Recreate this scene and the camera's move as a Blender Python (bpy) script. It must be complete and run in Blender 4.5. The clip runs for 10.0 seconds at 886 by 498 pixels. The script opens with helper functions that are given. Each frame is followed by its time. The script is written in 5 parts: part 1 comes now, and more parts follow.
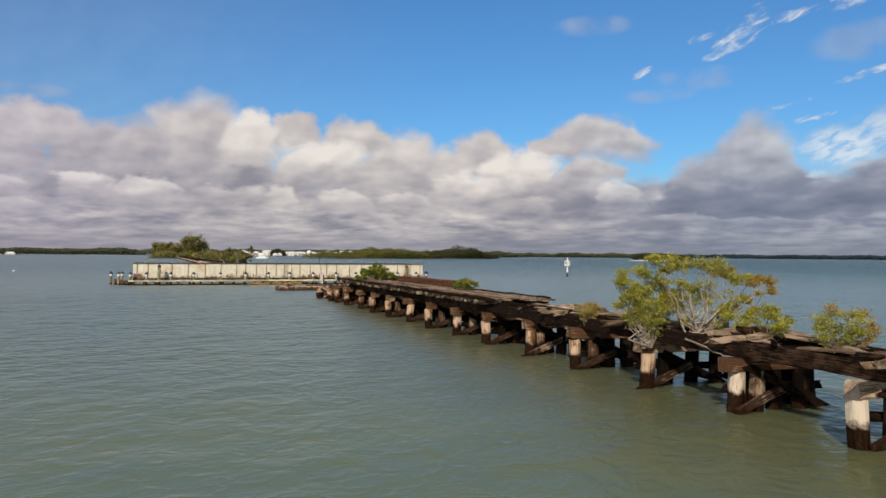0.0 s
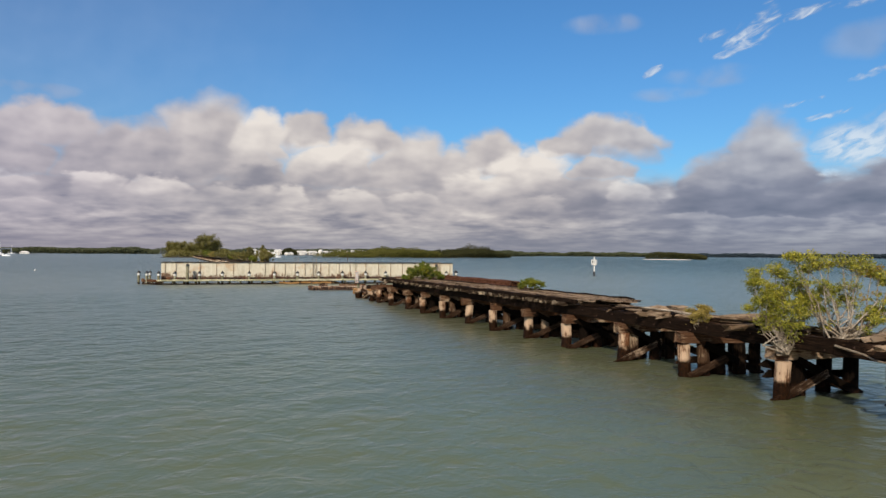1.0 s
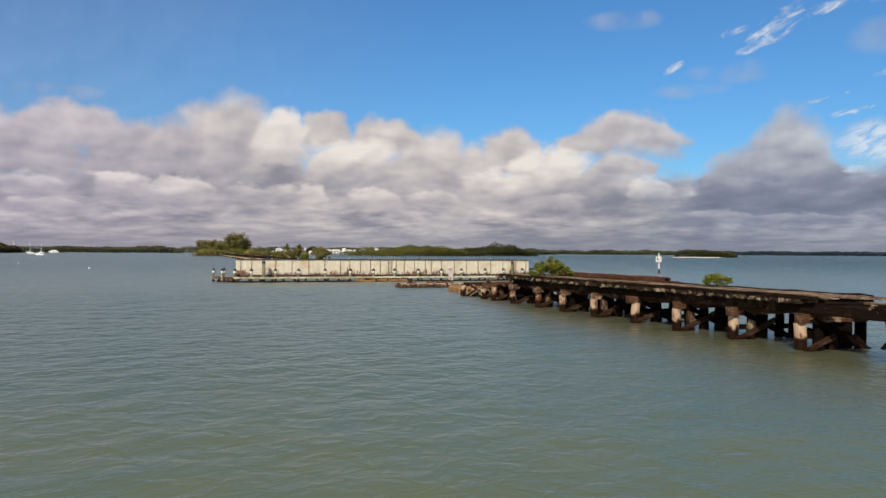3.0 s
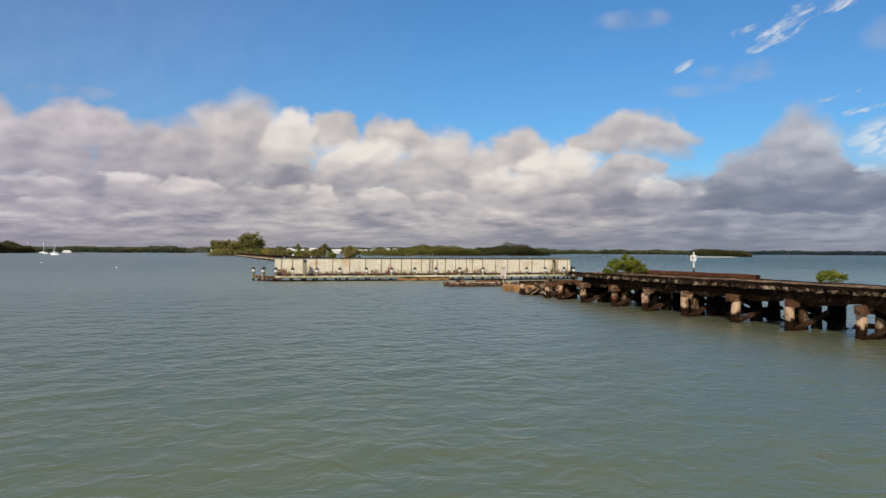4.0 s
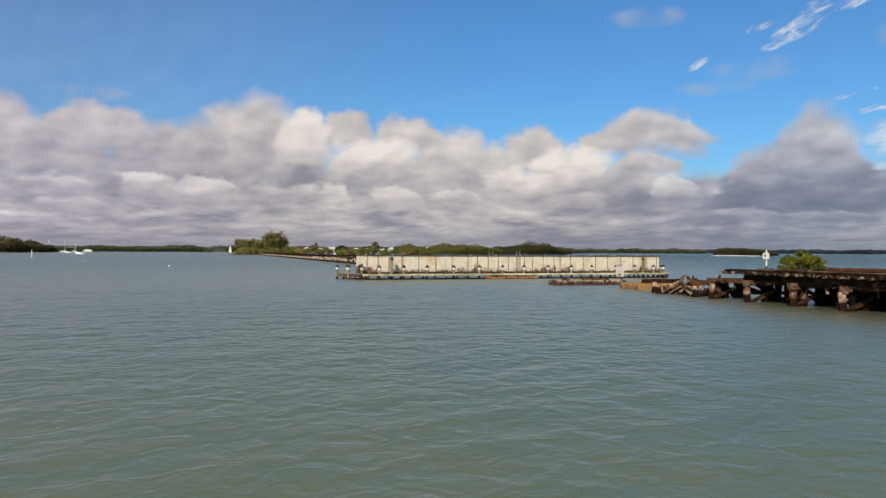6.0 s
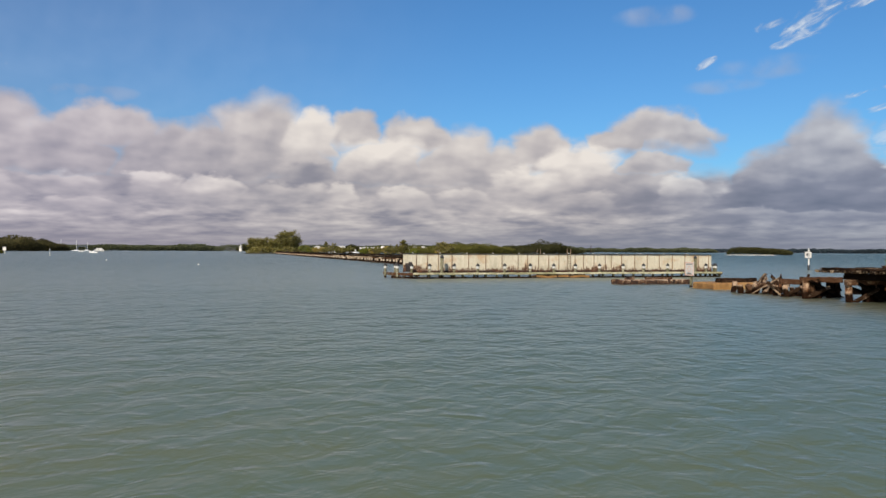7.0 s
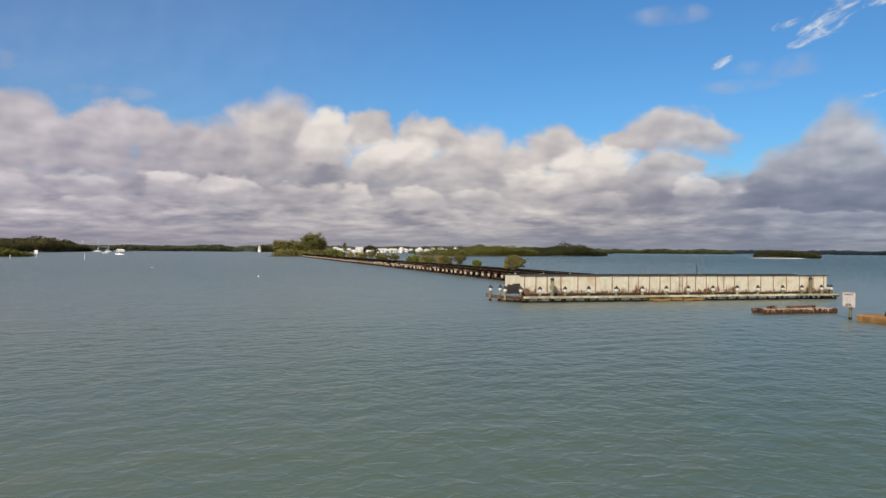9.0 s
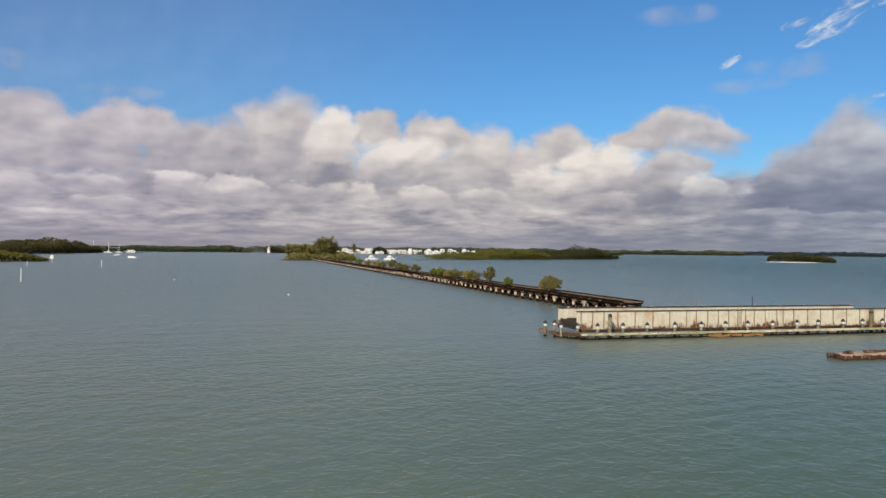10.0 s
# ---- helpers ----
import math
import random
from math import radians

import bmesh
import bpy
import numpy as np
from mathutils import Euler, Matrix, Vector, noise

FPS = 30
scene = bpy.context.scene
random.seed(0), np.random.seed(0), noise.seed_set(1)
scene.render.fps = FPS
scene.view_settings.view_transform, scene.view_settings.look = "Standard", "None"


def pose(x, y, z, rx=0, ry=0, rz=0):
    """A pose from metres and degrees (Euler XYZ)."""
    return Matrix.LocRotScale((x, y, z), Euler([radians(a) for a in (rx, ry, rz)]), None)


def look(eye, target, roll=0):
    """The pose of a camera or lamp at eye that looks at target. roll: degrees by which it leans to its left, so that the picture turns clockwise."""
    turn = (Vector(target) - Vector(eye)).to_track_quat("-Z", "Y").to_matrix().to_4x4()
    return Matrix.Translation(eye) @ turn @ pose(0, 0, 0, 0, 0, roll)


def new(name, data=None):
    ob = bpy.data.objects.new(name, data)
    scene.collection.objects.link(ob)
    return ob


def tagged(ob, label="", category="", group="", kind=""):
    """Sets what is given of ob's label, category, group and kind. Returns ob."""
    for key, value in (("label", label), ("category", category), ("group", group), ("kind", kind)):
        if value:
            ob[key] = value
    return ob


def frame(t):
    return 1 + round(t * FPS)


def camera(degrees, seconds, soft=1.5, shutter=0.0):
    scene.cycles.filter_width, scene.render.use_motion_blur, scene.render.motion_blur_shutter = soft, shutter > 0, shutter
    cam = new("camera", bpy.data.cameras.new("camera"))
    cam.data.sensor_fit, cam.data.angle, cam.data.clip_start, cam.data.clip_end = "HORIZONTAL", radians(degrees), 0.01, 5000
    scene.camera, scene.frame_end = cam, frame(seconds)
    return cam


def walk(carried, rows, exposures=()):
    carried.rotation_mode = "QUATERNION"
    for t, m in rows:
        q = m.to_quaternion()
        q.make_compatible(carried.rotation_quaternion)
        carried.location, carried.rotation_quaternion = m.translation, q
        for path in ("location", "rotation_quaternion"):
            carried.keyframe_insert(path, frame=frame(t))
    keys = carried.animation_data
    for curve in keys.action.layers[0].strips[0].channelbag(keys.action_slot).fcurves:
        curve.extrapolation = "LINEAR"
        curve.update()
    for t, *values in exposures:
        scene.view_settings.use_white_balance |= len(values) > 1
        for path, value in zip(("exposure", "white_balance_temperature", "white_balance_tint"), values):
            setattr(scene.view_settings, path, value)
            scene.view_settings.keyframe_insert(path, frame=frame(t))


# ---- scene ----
cam = camera(62.0, 10.0, soft=1.5)
PATH = [
    (0.0, -14.013, -15.4, 4.048, 90.504, -20.99, 0.445),
    (0.5, -14.869, -13.922, 4.019, 90.453, -20.595, 0.428),
    (1.0, -16.044, -12.508, 3.992, 90.430, -20.225, 0.418),
    (1.5, -17.434, -11.132, 3.988, 90.409, -19.877, 0.401),
    (2.0, -18.965, -9.773, 3.942, 90.370, -19.542, 0.378),
    (2.5, -20.586, -8.413, 3.829, 90.322, -19.134, 0.346),
    (4.0, -25.778, -4.182, 3.502, 90.284, -18.018, 0.259),
    (4.5, -27.599, -2.688, 3.438, 90.260, -17.833, 0.237),
    (5.0, -29.472, -1.143, 3.384, 90.230, -17.574, 0.228),
    (5.5, -31.402, 0.453, 3.306, 90.223, -17.288, 0.225),
    (7.0, -37.558, 5.522, 3.107, 90.142, -16.419, 0.270),
    (7.5, -39.717, 7.279, 3.076, 90.088, -16.139, 0.294),
    (8.0, -41.912, 9.049, 3.083, 90.149, -15.855, 0.332),
    (8.5, -44.121, 10.816, 3.977, 90.074, -15.585, 0.366),
    (9.0, -46.323, 12.56, 5.385, 90.144, -15.384, 0.408),
    (9.5, -48.492, 14.259, 6.885, 90.237, -15.145, 0.468),
    (10.0, -50.606, 15.888, 9.011, 90.109, -14.86, 0.557),
]
walk(cam, [(t, pose(x, y, z, rx, 0, rz) @ pose(0, 0, 0, 0, 0, lean)) for t, x, y, z, rx, rz, lean in PATH])

# ---- light: a low sun behind the camera's left shoulder, under a sky half covered by cumulus ----
SUN_EL, SUN_AZ = 33.0, 216.0      # degrees above the horizon; clockwise from +y
scene.view_settings.exposure = 0.0
sun_data = bpy.data.lights.new("sun", "SUN")
sun_data.energy, sun_data.angle, sun_data.color = 4.6, radians(0.55), (1.0, 0.89, 0.73)
sun = new("sun", sun_data)
a, e = radians(SUN_AZ), radians(SUN_EL)
sun.matrix_world = look((0, 0, 60), (-60 * math.sin(a) * math.cos(e), -60 * math.cos(a) * math.cos(e), 60 - 60 * math.sin(e)))


class Nodes:
    """A short way to write node trees."""

    def __init__(self, tree):
        self.t = tree
        tree.nodes.clear()

    def n(self, kind, **props):
        node = self.t.nodes.new("ShaderNode" + kind)
        for key, value in props.items():
            if key == "operation":
                node.operation = value
            elif key == "blend_type":
                node.blend_type = value
            elif key == "data_type":
                node.data_type = value
        return node

    def put(self, socket, value):
        if hasattr(value, "is_output"):
            self.t.links.new(value, socket)
        elif value is not None:
            socket.default_value = value

    def math(self, op, a, b=None, c=None, clamp=False):
        node = self.n("Math", operation=op)
        node.use_clamp = clamp
        for i, v in enumerate((a, b, c)):
            self.put(node.inputs[i], v)
        return node.outputs[0]

    def add(self, a, b): return self.math("ADD", a, b)
    def sub(self, a, b): return self.math("SUBTRACT", a, b)
    def mul(self, a, b): return self.math("MULTIPLY", a, b)

    def step(self, v, lo, hi, to_lo=0.0, to_hi=1.0):
        node = self.n("MapRange")
        node.interpolation_type = "SMOOTHSTEP"
        for i, x in enumerate((v, lo, hi, to_lo, to_hi)):
            self.put(node.inputs[i], x)
        return node.outputs[0]

    def xyz(self, x, y, z):
        node = self.n("CombineXYZ")
        for i, v in enumerate((x, y, z)):
            self.put(node.inputs[i], v)
        return node.outputs[0]

    def split(self, v):
        node = self.n("SeparateXYZ")
        self.put(node.inputs[0], v)
        return node.outputs

    def scaled(self, v, s, at=(0, 0, 0)):
        node = self.n("Mapping")
        self.put(node.inputs["Vector"], v)
        node.inputs["Scale"].default_value = s
        node.inputs["Location"].default_value = at
        return node.outputs[0]

    def noise(self, v, scale, detail=4.0, rough=0.55, warp=0.0):
        node = self.n("TexNoise")
        self.put(node.inputs["Vector"], v)
        node.inputs["Scale"].default_value, node.inputs["Detail"].default_value = scale, detail
        node.inputs["Roughness"].default_value, node.inputs["Distortion"].default_value = rough, warp
        return node.outputs[0]

    def ramp(self, v, stops, way="LINEAR"):
        node = self.n("ValToRGB")
        node.color_ramp.interpolation = way
        self.put(node.inputs[0], v)
        els = node.color_ramp.elements
        while len(els) < len(stops):
            els.new(0.5)
        for el, (at, col) in zip(els, sorted(stops)):
            el.position, el.color = at, (*col, 1) if isinstance(col, tuple) else (col, col, col, 1)
        return node.outputs[0]

    def mix(self, f, a, b, how="MIX"):
        node = self.n("Mix", data_type="RGBA", blend_type=how)
        self.put(node.inputs[0], f)
        for socket, v in ((node.inputs[6], a), (node.inputs[7], b)):
            self.put(socket, (*v, 1) if isinstance(v, tuple) and len(v) == 3 else v)
        return node.outputs[2]


def build_world():
    world = bpy.data.worlds.new("sky")
    scene.world = world
    world.use_nodes = True
    w = Nodes(world.node_tree)
    sky = w.n("TexSky")
    sky.sky_type, sky.sun_disc = "NISHITA", False
    sky.sun_elevation, sky.sun_rotation = radians(SUN_EL), radians(SUN_AZ)
    sky.air_density, sky.dust_density, sky.ozone_density = 1.1, 0.6, 2.5
    d = w.split(w.n("TexCoord").outputs["Generated"])
    az = w.mul(w.math("ARCTAN2", d[0], d[1]), 57.2958)          # degrees clockwise from +y
    el = w.mul(w.math("ARCSINE", d[2]), 57.2958)
    # Clouds crowd together towards the horizon, so their shapes are worked out on a stretched elevation.
    depth = w.mul(w.math("LOGARITHM", w.math("MAXIMUM", w.add(el, 2.2), 0.4), 2.71828), 1.55)
    flat, over = w.xyz(w.mul(az, 0.1), depth, 0.0), w.xyz(w.mul(w.sub(az, 0.35), 0.1), w.add(depth, 0.06), 0.0)
    big, fine = w.noise(flat, 2.4, 2.0, 0.4), w.noise(flat, 5.0, 6, 0.50)
    lit, lit_over = w.noise(flat, 4.2, 2, 0.40), w.noise(over, 4.2, 2, 0.40)
    side = w.noise(w.xyz(w.mul(az, 0.1), depth, 7.0), 4.0, 3, 0.42)
    relief = w.mul(w.sub(lit, lit_over), 0.34)                  # crowns catch the light, undersides don't
    az_w = w.add(az, w.add(w.mul(w.sub(big, 0.5), 3.0), w.mul(w.sub(side, 0.5), 2.6)))
    swell = w.step(el, 0.5, 7.0, 0.25, 1.0)
    el_w = w.add(el, w.mul(w.add(w.mul(w.sub(big, 0.5), 1.1), w.mul(w.sub(fine, 0.5), 2.0)), swell))
    el_s = w.add(el, w.mul(w.add(w.mul(w.sub(big, 0.5), 1.1), w.mul(w.sub(side, 0.5), 1.0)), swell))

    def cumulus(under, a0, foot, wide, high, crown, base):
        """One cloud heaped over those behind it: (tone, cover) with a domed top and a flatter, greyer foot."""
        u, v = w.math("DIVIDE", w.sub(az_w, a0), wide * 1.06), w.math("DIVIDE", w.sub(el_w, foot), high * 1.0)
        soft_v = w.math("DIVIDE", w.sub(el_s, foot), high)
        dome = w.math("MAXIMUM", v, 0.0)
        here = w.mul(w.step(w.math("MULTIPLY_ADD", u, u, w.mul(dome, dome)), 1.20, 0.58), w.step(v, -0.6, 0.12))
        tone = w.add(w.step(soft_v, -0.1, 0.9, base + 0.02, crown), w.mul(u, 0.03))
        return w.math("MULTIPLY_ADD", w.sub(tone, under[0]), here, under[0]), w.math("MAXIMUM", under[1], here)

    back = [(-20.0, 3.9, 3.9, 5.8, 0.60, 0.45), (-15.3, 6.5, 4.0, 4.2, 0.64, 0.50), (-8.4, 7.5, 4.1, 3.1, 0.70, 0.55), (-11.8, 5.3, 4.7, 4.1, 0.62, 0.50),
            (-17.2, 4.1, 3.3, 4.1, 0.60, 0.46), (9.5, 8.3, 2.1, 2.5, 0.68, 0.60), (14.1, 7.8, 3.1, 2.6, 0.70, 0.60), (23.9, 6.3, 2.7, 3.5, 0.70, 0.56),
            (29.5, 7.5, 2.1, 1.9, 0.66, 0.52), (32.6, 8.0, 3.8, 2.8, 0.72, 0.56), (34.6, 8.3, 2.6, 1.7, 0.68, 0.58)]
    front = [(-2.2, 4.9, 6.2, 4.9, 0.62, 0.46), (2.8, 5.1, 5.4, 6.7, 0.70, 0.44), (6.3, 7.4, 2.4, 3.4, 0.92, 0.66), (6.3, 4.7, 3.2, 1.9, 0.46, 0.36),
             (11.7, 5.0, 4.3, 4.0, 0.97, 0.40), (17.8, 4.8, 4.0, 4.8, 0.78, 0.50), (21.3, 5.0, 2.3, 3.5, 0.72, 0.52), (27.0, 4.8, 3.6, 3.5, 0.95, 0.60),
             (32.2, 5.9, 2.5, 1.8, 0.72, 0.56), (22.6, 4.1, 3.0, 2.4, 0.88, 0.50), (31.2, 3.6, 5.4, 2.8, 0.62, 0.40), (34.3, 3.9, 1.7, 1.9, 0.86, 0.52),
             (44.1, 4.4, 3.1, 6.0, 0.66, 0.36), (41.8, 4.0, 4.1, 3.8, 0.56, 0.32), (48.3, 3.8, 3.2, 1.7, 0.46, 0.33), (42.8, 3.3, 6.2, 1.6, 0.36, 0.32),
             (52.1, 3.9, 3.3, 3.2, 0.50, 0.30), (-5.1, 4.3, 2.0, 1.4, 0.84, 0.58), (-0.9, 4.3, 2.5, 1.5, 0.86, 0.58), (-10.6, 4.2, 2.3, 1.3, 0.74, 0.52),
             (-15.3, 3.6, 2.2, 1.5, 0.72, 0.50), (8.5, 3.8, 1.5, 1.6, 0.82, 0.58), (13.4, 3.6, 2.0, 1.5, 0.78, 0.52), (-9.4, 2.9, 3.0, 0.9, 0.68, 0.52),
             (4.4, 3.8, 3.3, 1.2, 0.58, 0.44), (17.8, 3.7, 2.4, 1.1, 0.74, 0.52), (27.4, 3.4, 3.0, 1.1, 0.66, 0.46), (38.8, 2.5, 4.0, 0.7, 0.62, 0.46),
             (44.3, 2.3, 3.0, 0.7, 0.62, 0.44)]
    strata_v = w.xyz(w.mul(az, 0.10), w.mul(depth, 1.35), 3.0)
    strata, strata2 = w.noise(strata_v, 2.2, 3, 0.5, 0.3), w.noise(strata_v, 6.0, 3, 0.5)
    layer = w.add(w.mul(w.sub(strata, 0.5), 0.6), w.mul(w.sub(strata2, 0.5), 0.32))
    rag = w.add(w.mul(w.sub(big, 0.5), 3.0), w.mul(w.sub(fine, 0.5), 2.0))
    layer = w.mul(layer, w.step(el, 7.0, 3.6, 0.15, 1.0))
    field = (w.add(0.60, layer), w.step(w.add(el, w.mul(rag, 0.6)), 6.6, 5.0))
    for c in back:
        field = cumulus(field, *c)
    field = (w.add(field[0], w.mul(layer, 0.3)), field[1])
    for c in front:
        field = cumulus(field, *c)
    tone, cover = field
    low = w.step(el, 3.8, 0.6)
    shade = w.mul(w.step(az, 20, 34), w.step(el, 6.0, 3.6))              # the bank to the north-east lies in its own shade
    tone = w.add(w.add(tone, w.mul(relief, w.step(el, 1.5, 6.0, 0.25, 1.0))), w.add(w.mul(layer, w.step(el, 5.0, 2.4, 0.35, 0.5)), w.add(w.mul(w.sub(side, 0.5), w.step(el, 1.0, 3.5, 0.06, 0.34)), w.add(w.mul(low, -0.05), w.mul(shade, -0.12)))))

    def puff(az0, el0, raz, rel):
        u, v = w.math("DIVIDE", w.sub(az, az0), raz), w.math("DIVIDE", w.sub(el, el0), rel)
        return w.step(w.add(w.math("MULTIPLY_ADD", u, u, w.mul(v, v)), w.mul(rag, -0.55)), 1.6, 0.0)

    def total(list_of):
        out = puff(*list_of[0])
        for p in list_of[1:]:
            out = w.math("ADD", out, puff(*p), clamp=True)
        return out

    def streak(az0, el0, raz, rel, lean):
        """A feathery wisp drawn out along a slant."""
        c, n = math.cos(radians(lean)), math.sin(radians(lean))
        x, y = w.sub(az, az0), w.sub(el, el0)
        u, v = w.math("DIVIDE", w.add(w.mul(x, c), w.mul(y, n)), raz), w.math("DIVIDE", w.sub(w.mul(y, c), w.mul(x, n)), rel)
        return w.step(w.math("MULTIPLY_ADD", u, u, w.mul(v, v)), 1.5, 0.0)

    def streaks(list_of):
        out = streak(*list_of[0])
        for p in list_of[1:]:
            out = w.math("MAXIMUM", out, streak(*p))
        return out

    veil_n = w.step(w.add(w.mul(big, 0.6), w.mul(fine, 0.4)), 0.36, 0.60)
    veil = w.mul(total([(40.3, 13.0, 3.3, 0.75), (37.0, 11.9, 2.6, 0.5), (32.4, 17.1, 2.6, 0.7), (51.0, 14.5, 3.0, 1.2), (-9.4, 10.9, 3.6, 0.6), (-15.0, 12.4, 3.0, 0.8)]), w.mul(veil_n, 0.34))
    sheet = w.math("MAXIMUM", puff(49.6, 7.5, 3.4, 1.5), puff(53.0, 8.6, 3.0, 1.6))
    slant = w.xyz(w.mul(w.add(az, w.mul(el, 1.1)), 0.20), w.mul(w.sub(el, w.mul(az, 0.45)), 0.75), 8.0)
    wisp_n = w.add(w.mul(w.noise(slant, 2.2, 5, 0.55, 1.0), 0.75), w.mul(w.noise(flat, 7.0, 4, 0.5, 0.8), 0.25))
    wisps = streaks([(36.05, 13.55, 1.0, 0.34, 28), (42.8, 15.6, 2.4, 1.05, 24), (44.0, 16.7, 1.5, 0.9, 50), (40.4, 15.8, 1.4, 0.40, 14), (41.1, 14.4, 1.0, 0.36, 10), (46.6, 16.7, 2.4, 0.40, 10),
                           (46.2, 10.7, 1.7, 0.24, 12), (47.6, 9.7, 1.6, 0.30, 12), (51.0, 12.4, 2.0, 0.35, 14), (50.4, 17.6, 2.4, 0.8, 20)])
    wisps = w.mul(w.step(w.add(wisps, w.mul(w.sub(wisp_n, 0.5), 3.4)), 0.40, 1.55), w.step(wisps, 0.0, 0.15))
    wisps = w.math("MAXIMUM", wisps, w.mul(sheet, w.step(wisp_n, 0.26, 0.58)))
    bright_rim = streaks([(47.5, 5.95, 1.3, 0.42, -8), (49.6, 6.3, 1.4, 0.30, 6)])
    wisps = w.math("MAXIMUM", wisps, w.mul(bright_rim, w.step(fine, 0.40, 0.58)))
    wisps = w.mul(wisps, w.sub(1.0, w.mul(cover, w.sub(0.80, w.mul(bright_rim, 0.6)))))
    cloud = w.ramp(tone, [(0.0, (0.135, 0.155, 0.205)), (0.35, (0.285, 0.28, 0.325)), (0.60, (0.51, 0.475, 0.48)), (0.92, (0.82, 0.76, 0.705))])
    cloud = w.mix(w.step(az, 26, 44), w.mix(w.step(az, 8, -12), cloud, (0.93, 0.92, 1.01), "MULTIPLY"), w.mix(1.0, cloud, (0.84, 0.94, 1.06), "MULTIPLY"))
    haze = w.step(el, 3.4, -0.2)
    cloud = w.mix(w.mul(haze, 0.78), cloud, w.mix(w.step(az, -5, 35), (0.245, 0.235, 0.29), (0.205, 0.225, 0.285)))
    cloud = w.mix(wisps, cloud, (0.72, 0.78, 0.84))
    cover = w.math("MAXIMUM", w.math("MAXIMUM", cover, veil), w.mul(wisps, 0.8))
    cover = w.math("MAXIMUM", cover, w.step(el, 2.5, 0.5))
    # Unseen cumulus overhead and behind the camera, nearly closed, added to grey the water.
    deck = w.noise(w.xyz(w.math("DIVIDE", d[0], w.add(w.math("ABSOLUTE", d[2]), 0.15)), w.math("DIVIDE", d[1], w.add(w.math("ABSOLUTE", d[2]), 0.15)), 5.0), 1.1, 5)
    rest = w.mul(w.step(deck, 0.14, 0.36), w.step(el, 20.5, 27))
    cover = w.math("MAXIMUM", cover, w.mul(rest, 0.95))
    cover = w.math("MAXIMUM", cover, w.step(az, 24, -18, 0.0, 0.16))        # a thin veil to the north-west
    blue, white = w.n("Background"), w.n("Background")
    tint = w.mix(1.0, sky.outputs[0], (0.53, 0.985, 1.39), "MULTIPLY")
    w.put(blue.inputs[0], tint)
    blue.inputs[1].default_value = 0.0805
    w.put(white.inputs[0], cloud)
    white.inputs[1].default_value = 1.0
    both = w.n("MixShader")
    w.put(both.inputs[0], cover)
    w.put(both.inputs[1], blue.outputs[0])
    w.put(both.inputs[2], white.outputs[0])
    w.put(w.n("OutputWorld").inputs[0], both.outputs[0])


build_world()


# ---- materials ----
def material(name):
    m = bpy.data.materials.new(name)
    m.use_nodes = True
    s = Nodes(m.node_tree)
    p = s.n("BsdfPrincipled")
    s.put(s.n("OutputMaterial").inputs[0], p.outputs[0])
    return m, s, p


def bump(s, p, height, strength=0.5, distance=0.02):
    b = s.n("Bump")
    b.inputs["Strength"].default_value, b.inputs["Distance"].default_value = strength, distance
    s.put(b.inputs["Height"], height)
    s.put(p.inputs["Normal"], b.outputs[0])


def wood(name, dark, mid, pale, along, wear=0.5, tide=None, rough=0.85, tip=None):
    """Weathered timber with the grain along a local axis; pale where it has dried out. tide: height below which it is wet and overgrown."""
    m, s, p = material(name)
    tc = s.n("TexCoord").outputs["Object"]
    info = s.n("ObjectInfo")
    shift = s.n("VectorMath", operation="ADD")
    s.put(shift.inputs[0], tc)
    s.put(shift.inputs[1], s.xyz(s.mul(info.outputs["Random"], 37.0), s.mul(info.outputs["Random"], 11.0), s.mul(info.outputs["Random"], 23.0)))
    v = shift.outputs[0]
    stretch = [26, 26, 26]
    stretch["xyz".index(along)] = 1.1
    grain = s.noise(s.scaled(v, tuple(stretch)), 1.6, 6, 0.65, 0.4)
    blot = s.noise(v, 1.7, 4, 0.6)
    col = s.ramp(grain, [(0.28, dark), (0.52, mid), (0.78, tuple(0.5 * a + 0.5 * b for a, b in zip(mid, pale)))])
    ends = s.math("ABSOLUTE", s.split(tc)["xyz".index(along)]) if tip else None
    dry = s.step(s.add(s.add(blot, s.mul(s.sub(grain, 0.5), 0.9)), s.mul(s.sub(info.outputs["Random"], 0.5), 0.35)), 0.95 - wear, 1.15 - wear)
    if tip:
        dry = s.math("MAXIMUM", dry, s.mul(s.step(ends, tip - 0.06, tip), s.mul(s.step(blot, 0.48, 0.60), 0.6)))     # bleached end grain
    col = s.mix(dry, col, pale)
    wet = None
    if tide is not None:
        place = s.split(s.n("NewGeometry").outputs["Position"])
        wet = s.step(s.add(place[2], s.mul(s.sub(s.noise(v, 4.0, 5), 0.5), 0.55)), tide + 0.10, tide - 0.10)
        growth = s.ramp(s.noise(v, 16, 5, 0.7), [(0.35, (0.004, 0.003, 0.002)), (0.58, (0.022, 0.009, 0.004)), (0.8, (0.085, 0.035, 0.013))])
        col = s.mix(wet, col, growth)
    s.put(p.inputs["Base Color"], col)
    p.inputs["Roughness"].default_value = rough
    p.inputs["Specular IOR Level"].default_value = 0.05
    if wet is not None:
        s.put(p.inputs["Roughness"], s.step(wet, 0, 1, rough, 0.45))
    bump(s, p, s.add(grain, s.mul(blot, 0.5)), 0.8, 0.03)
    return m


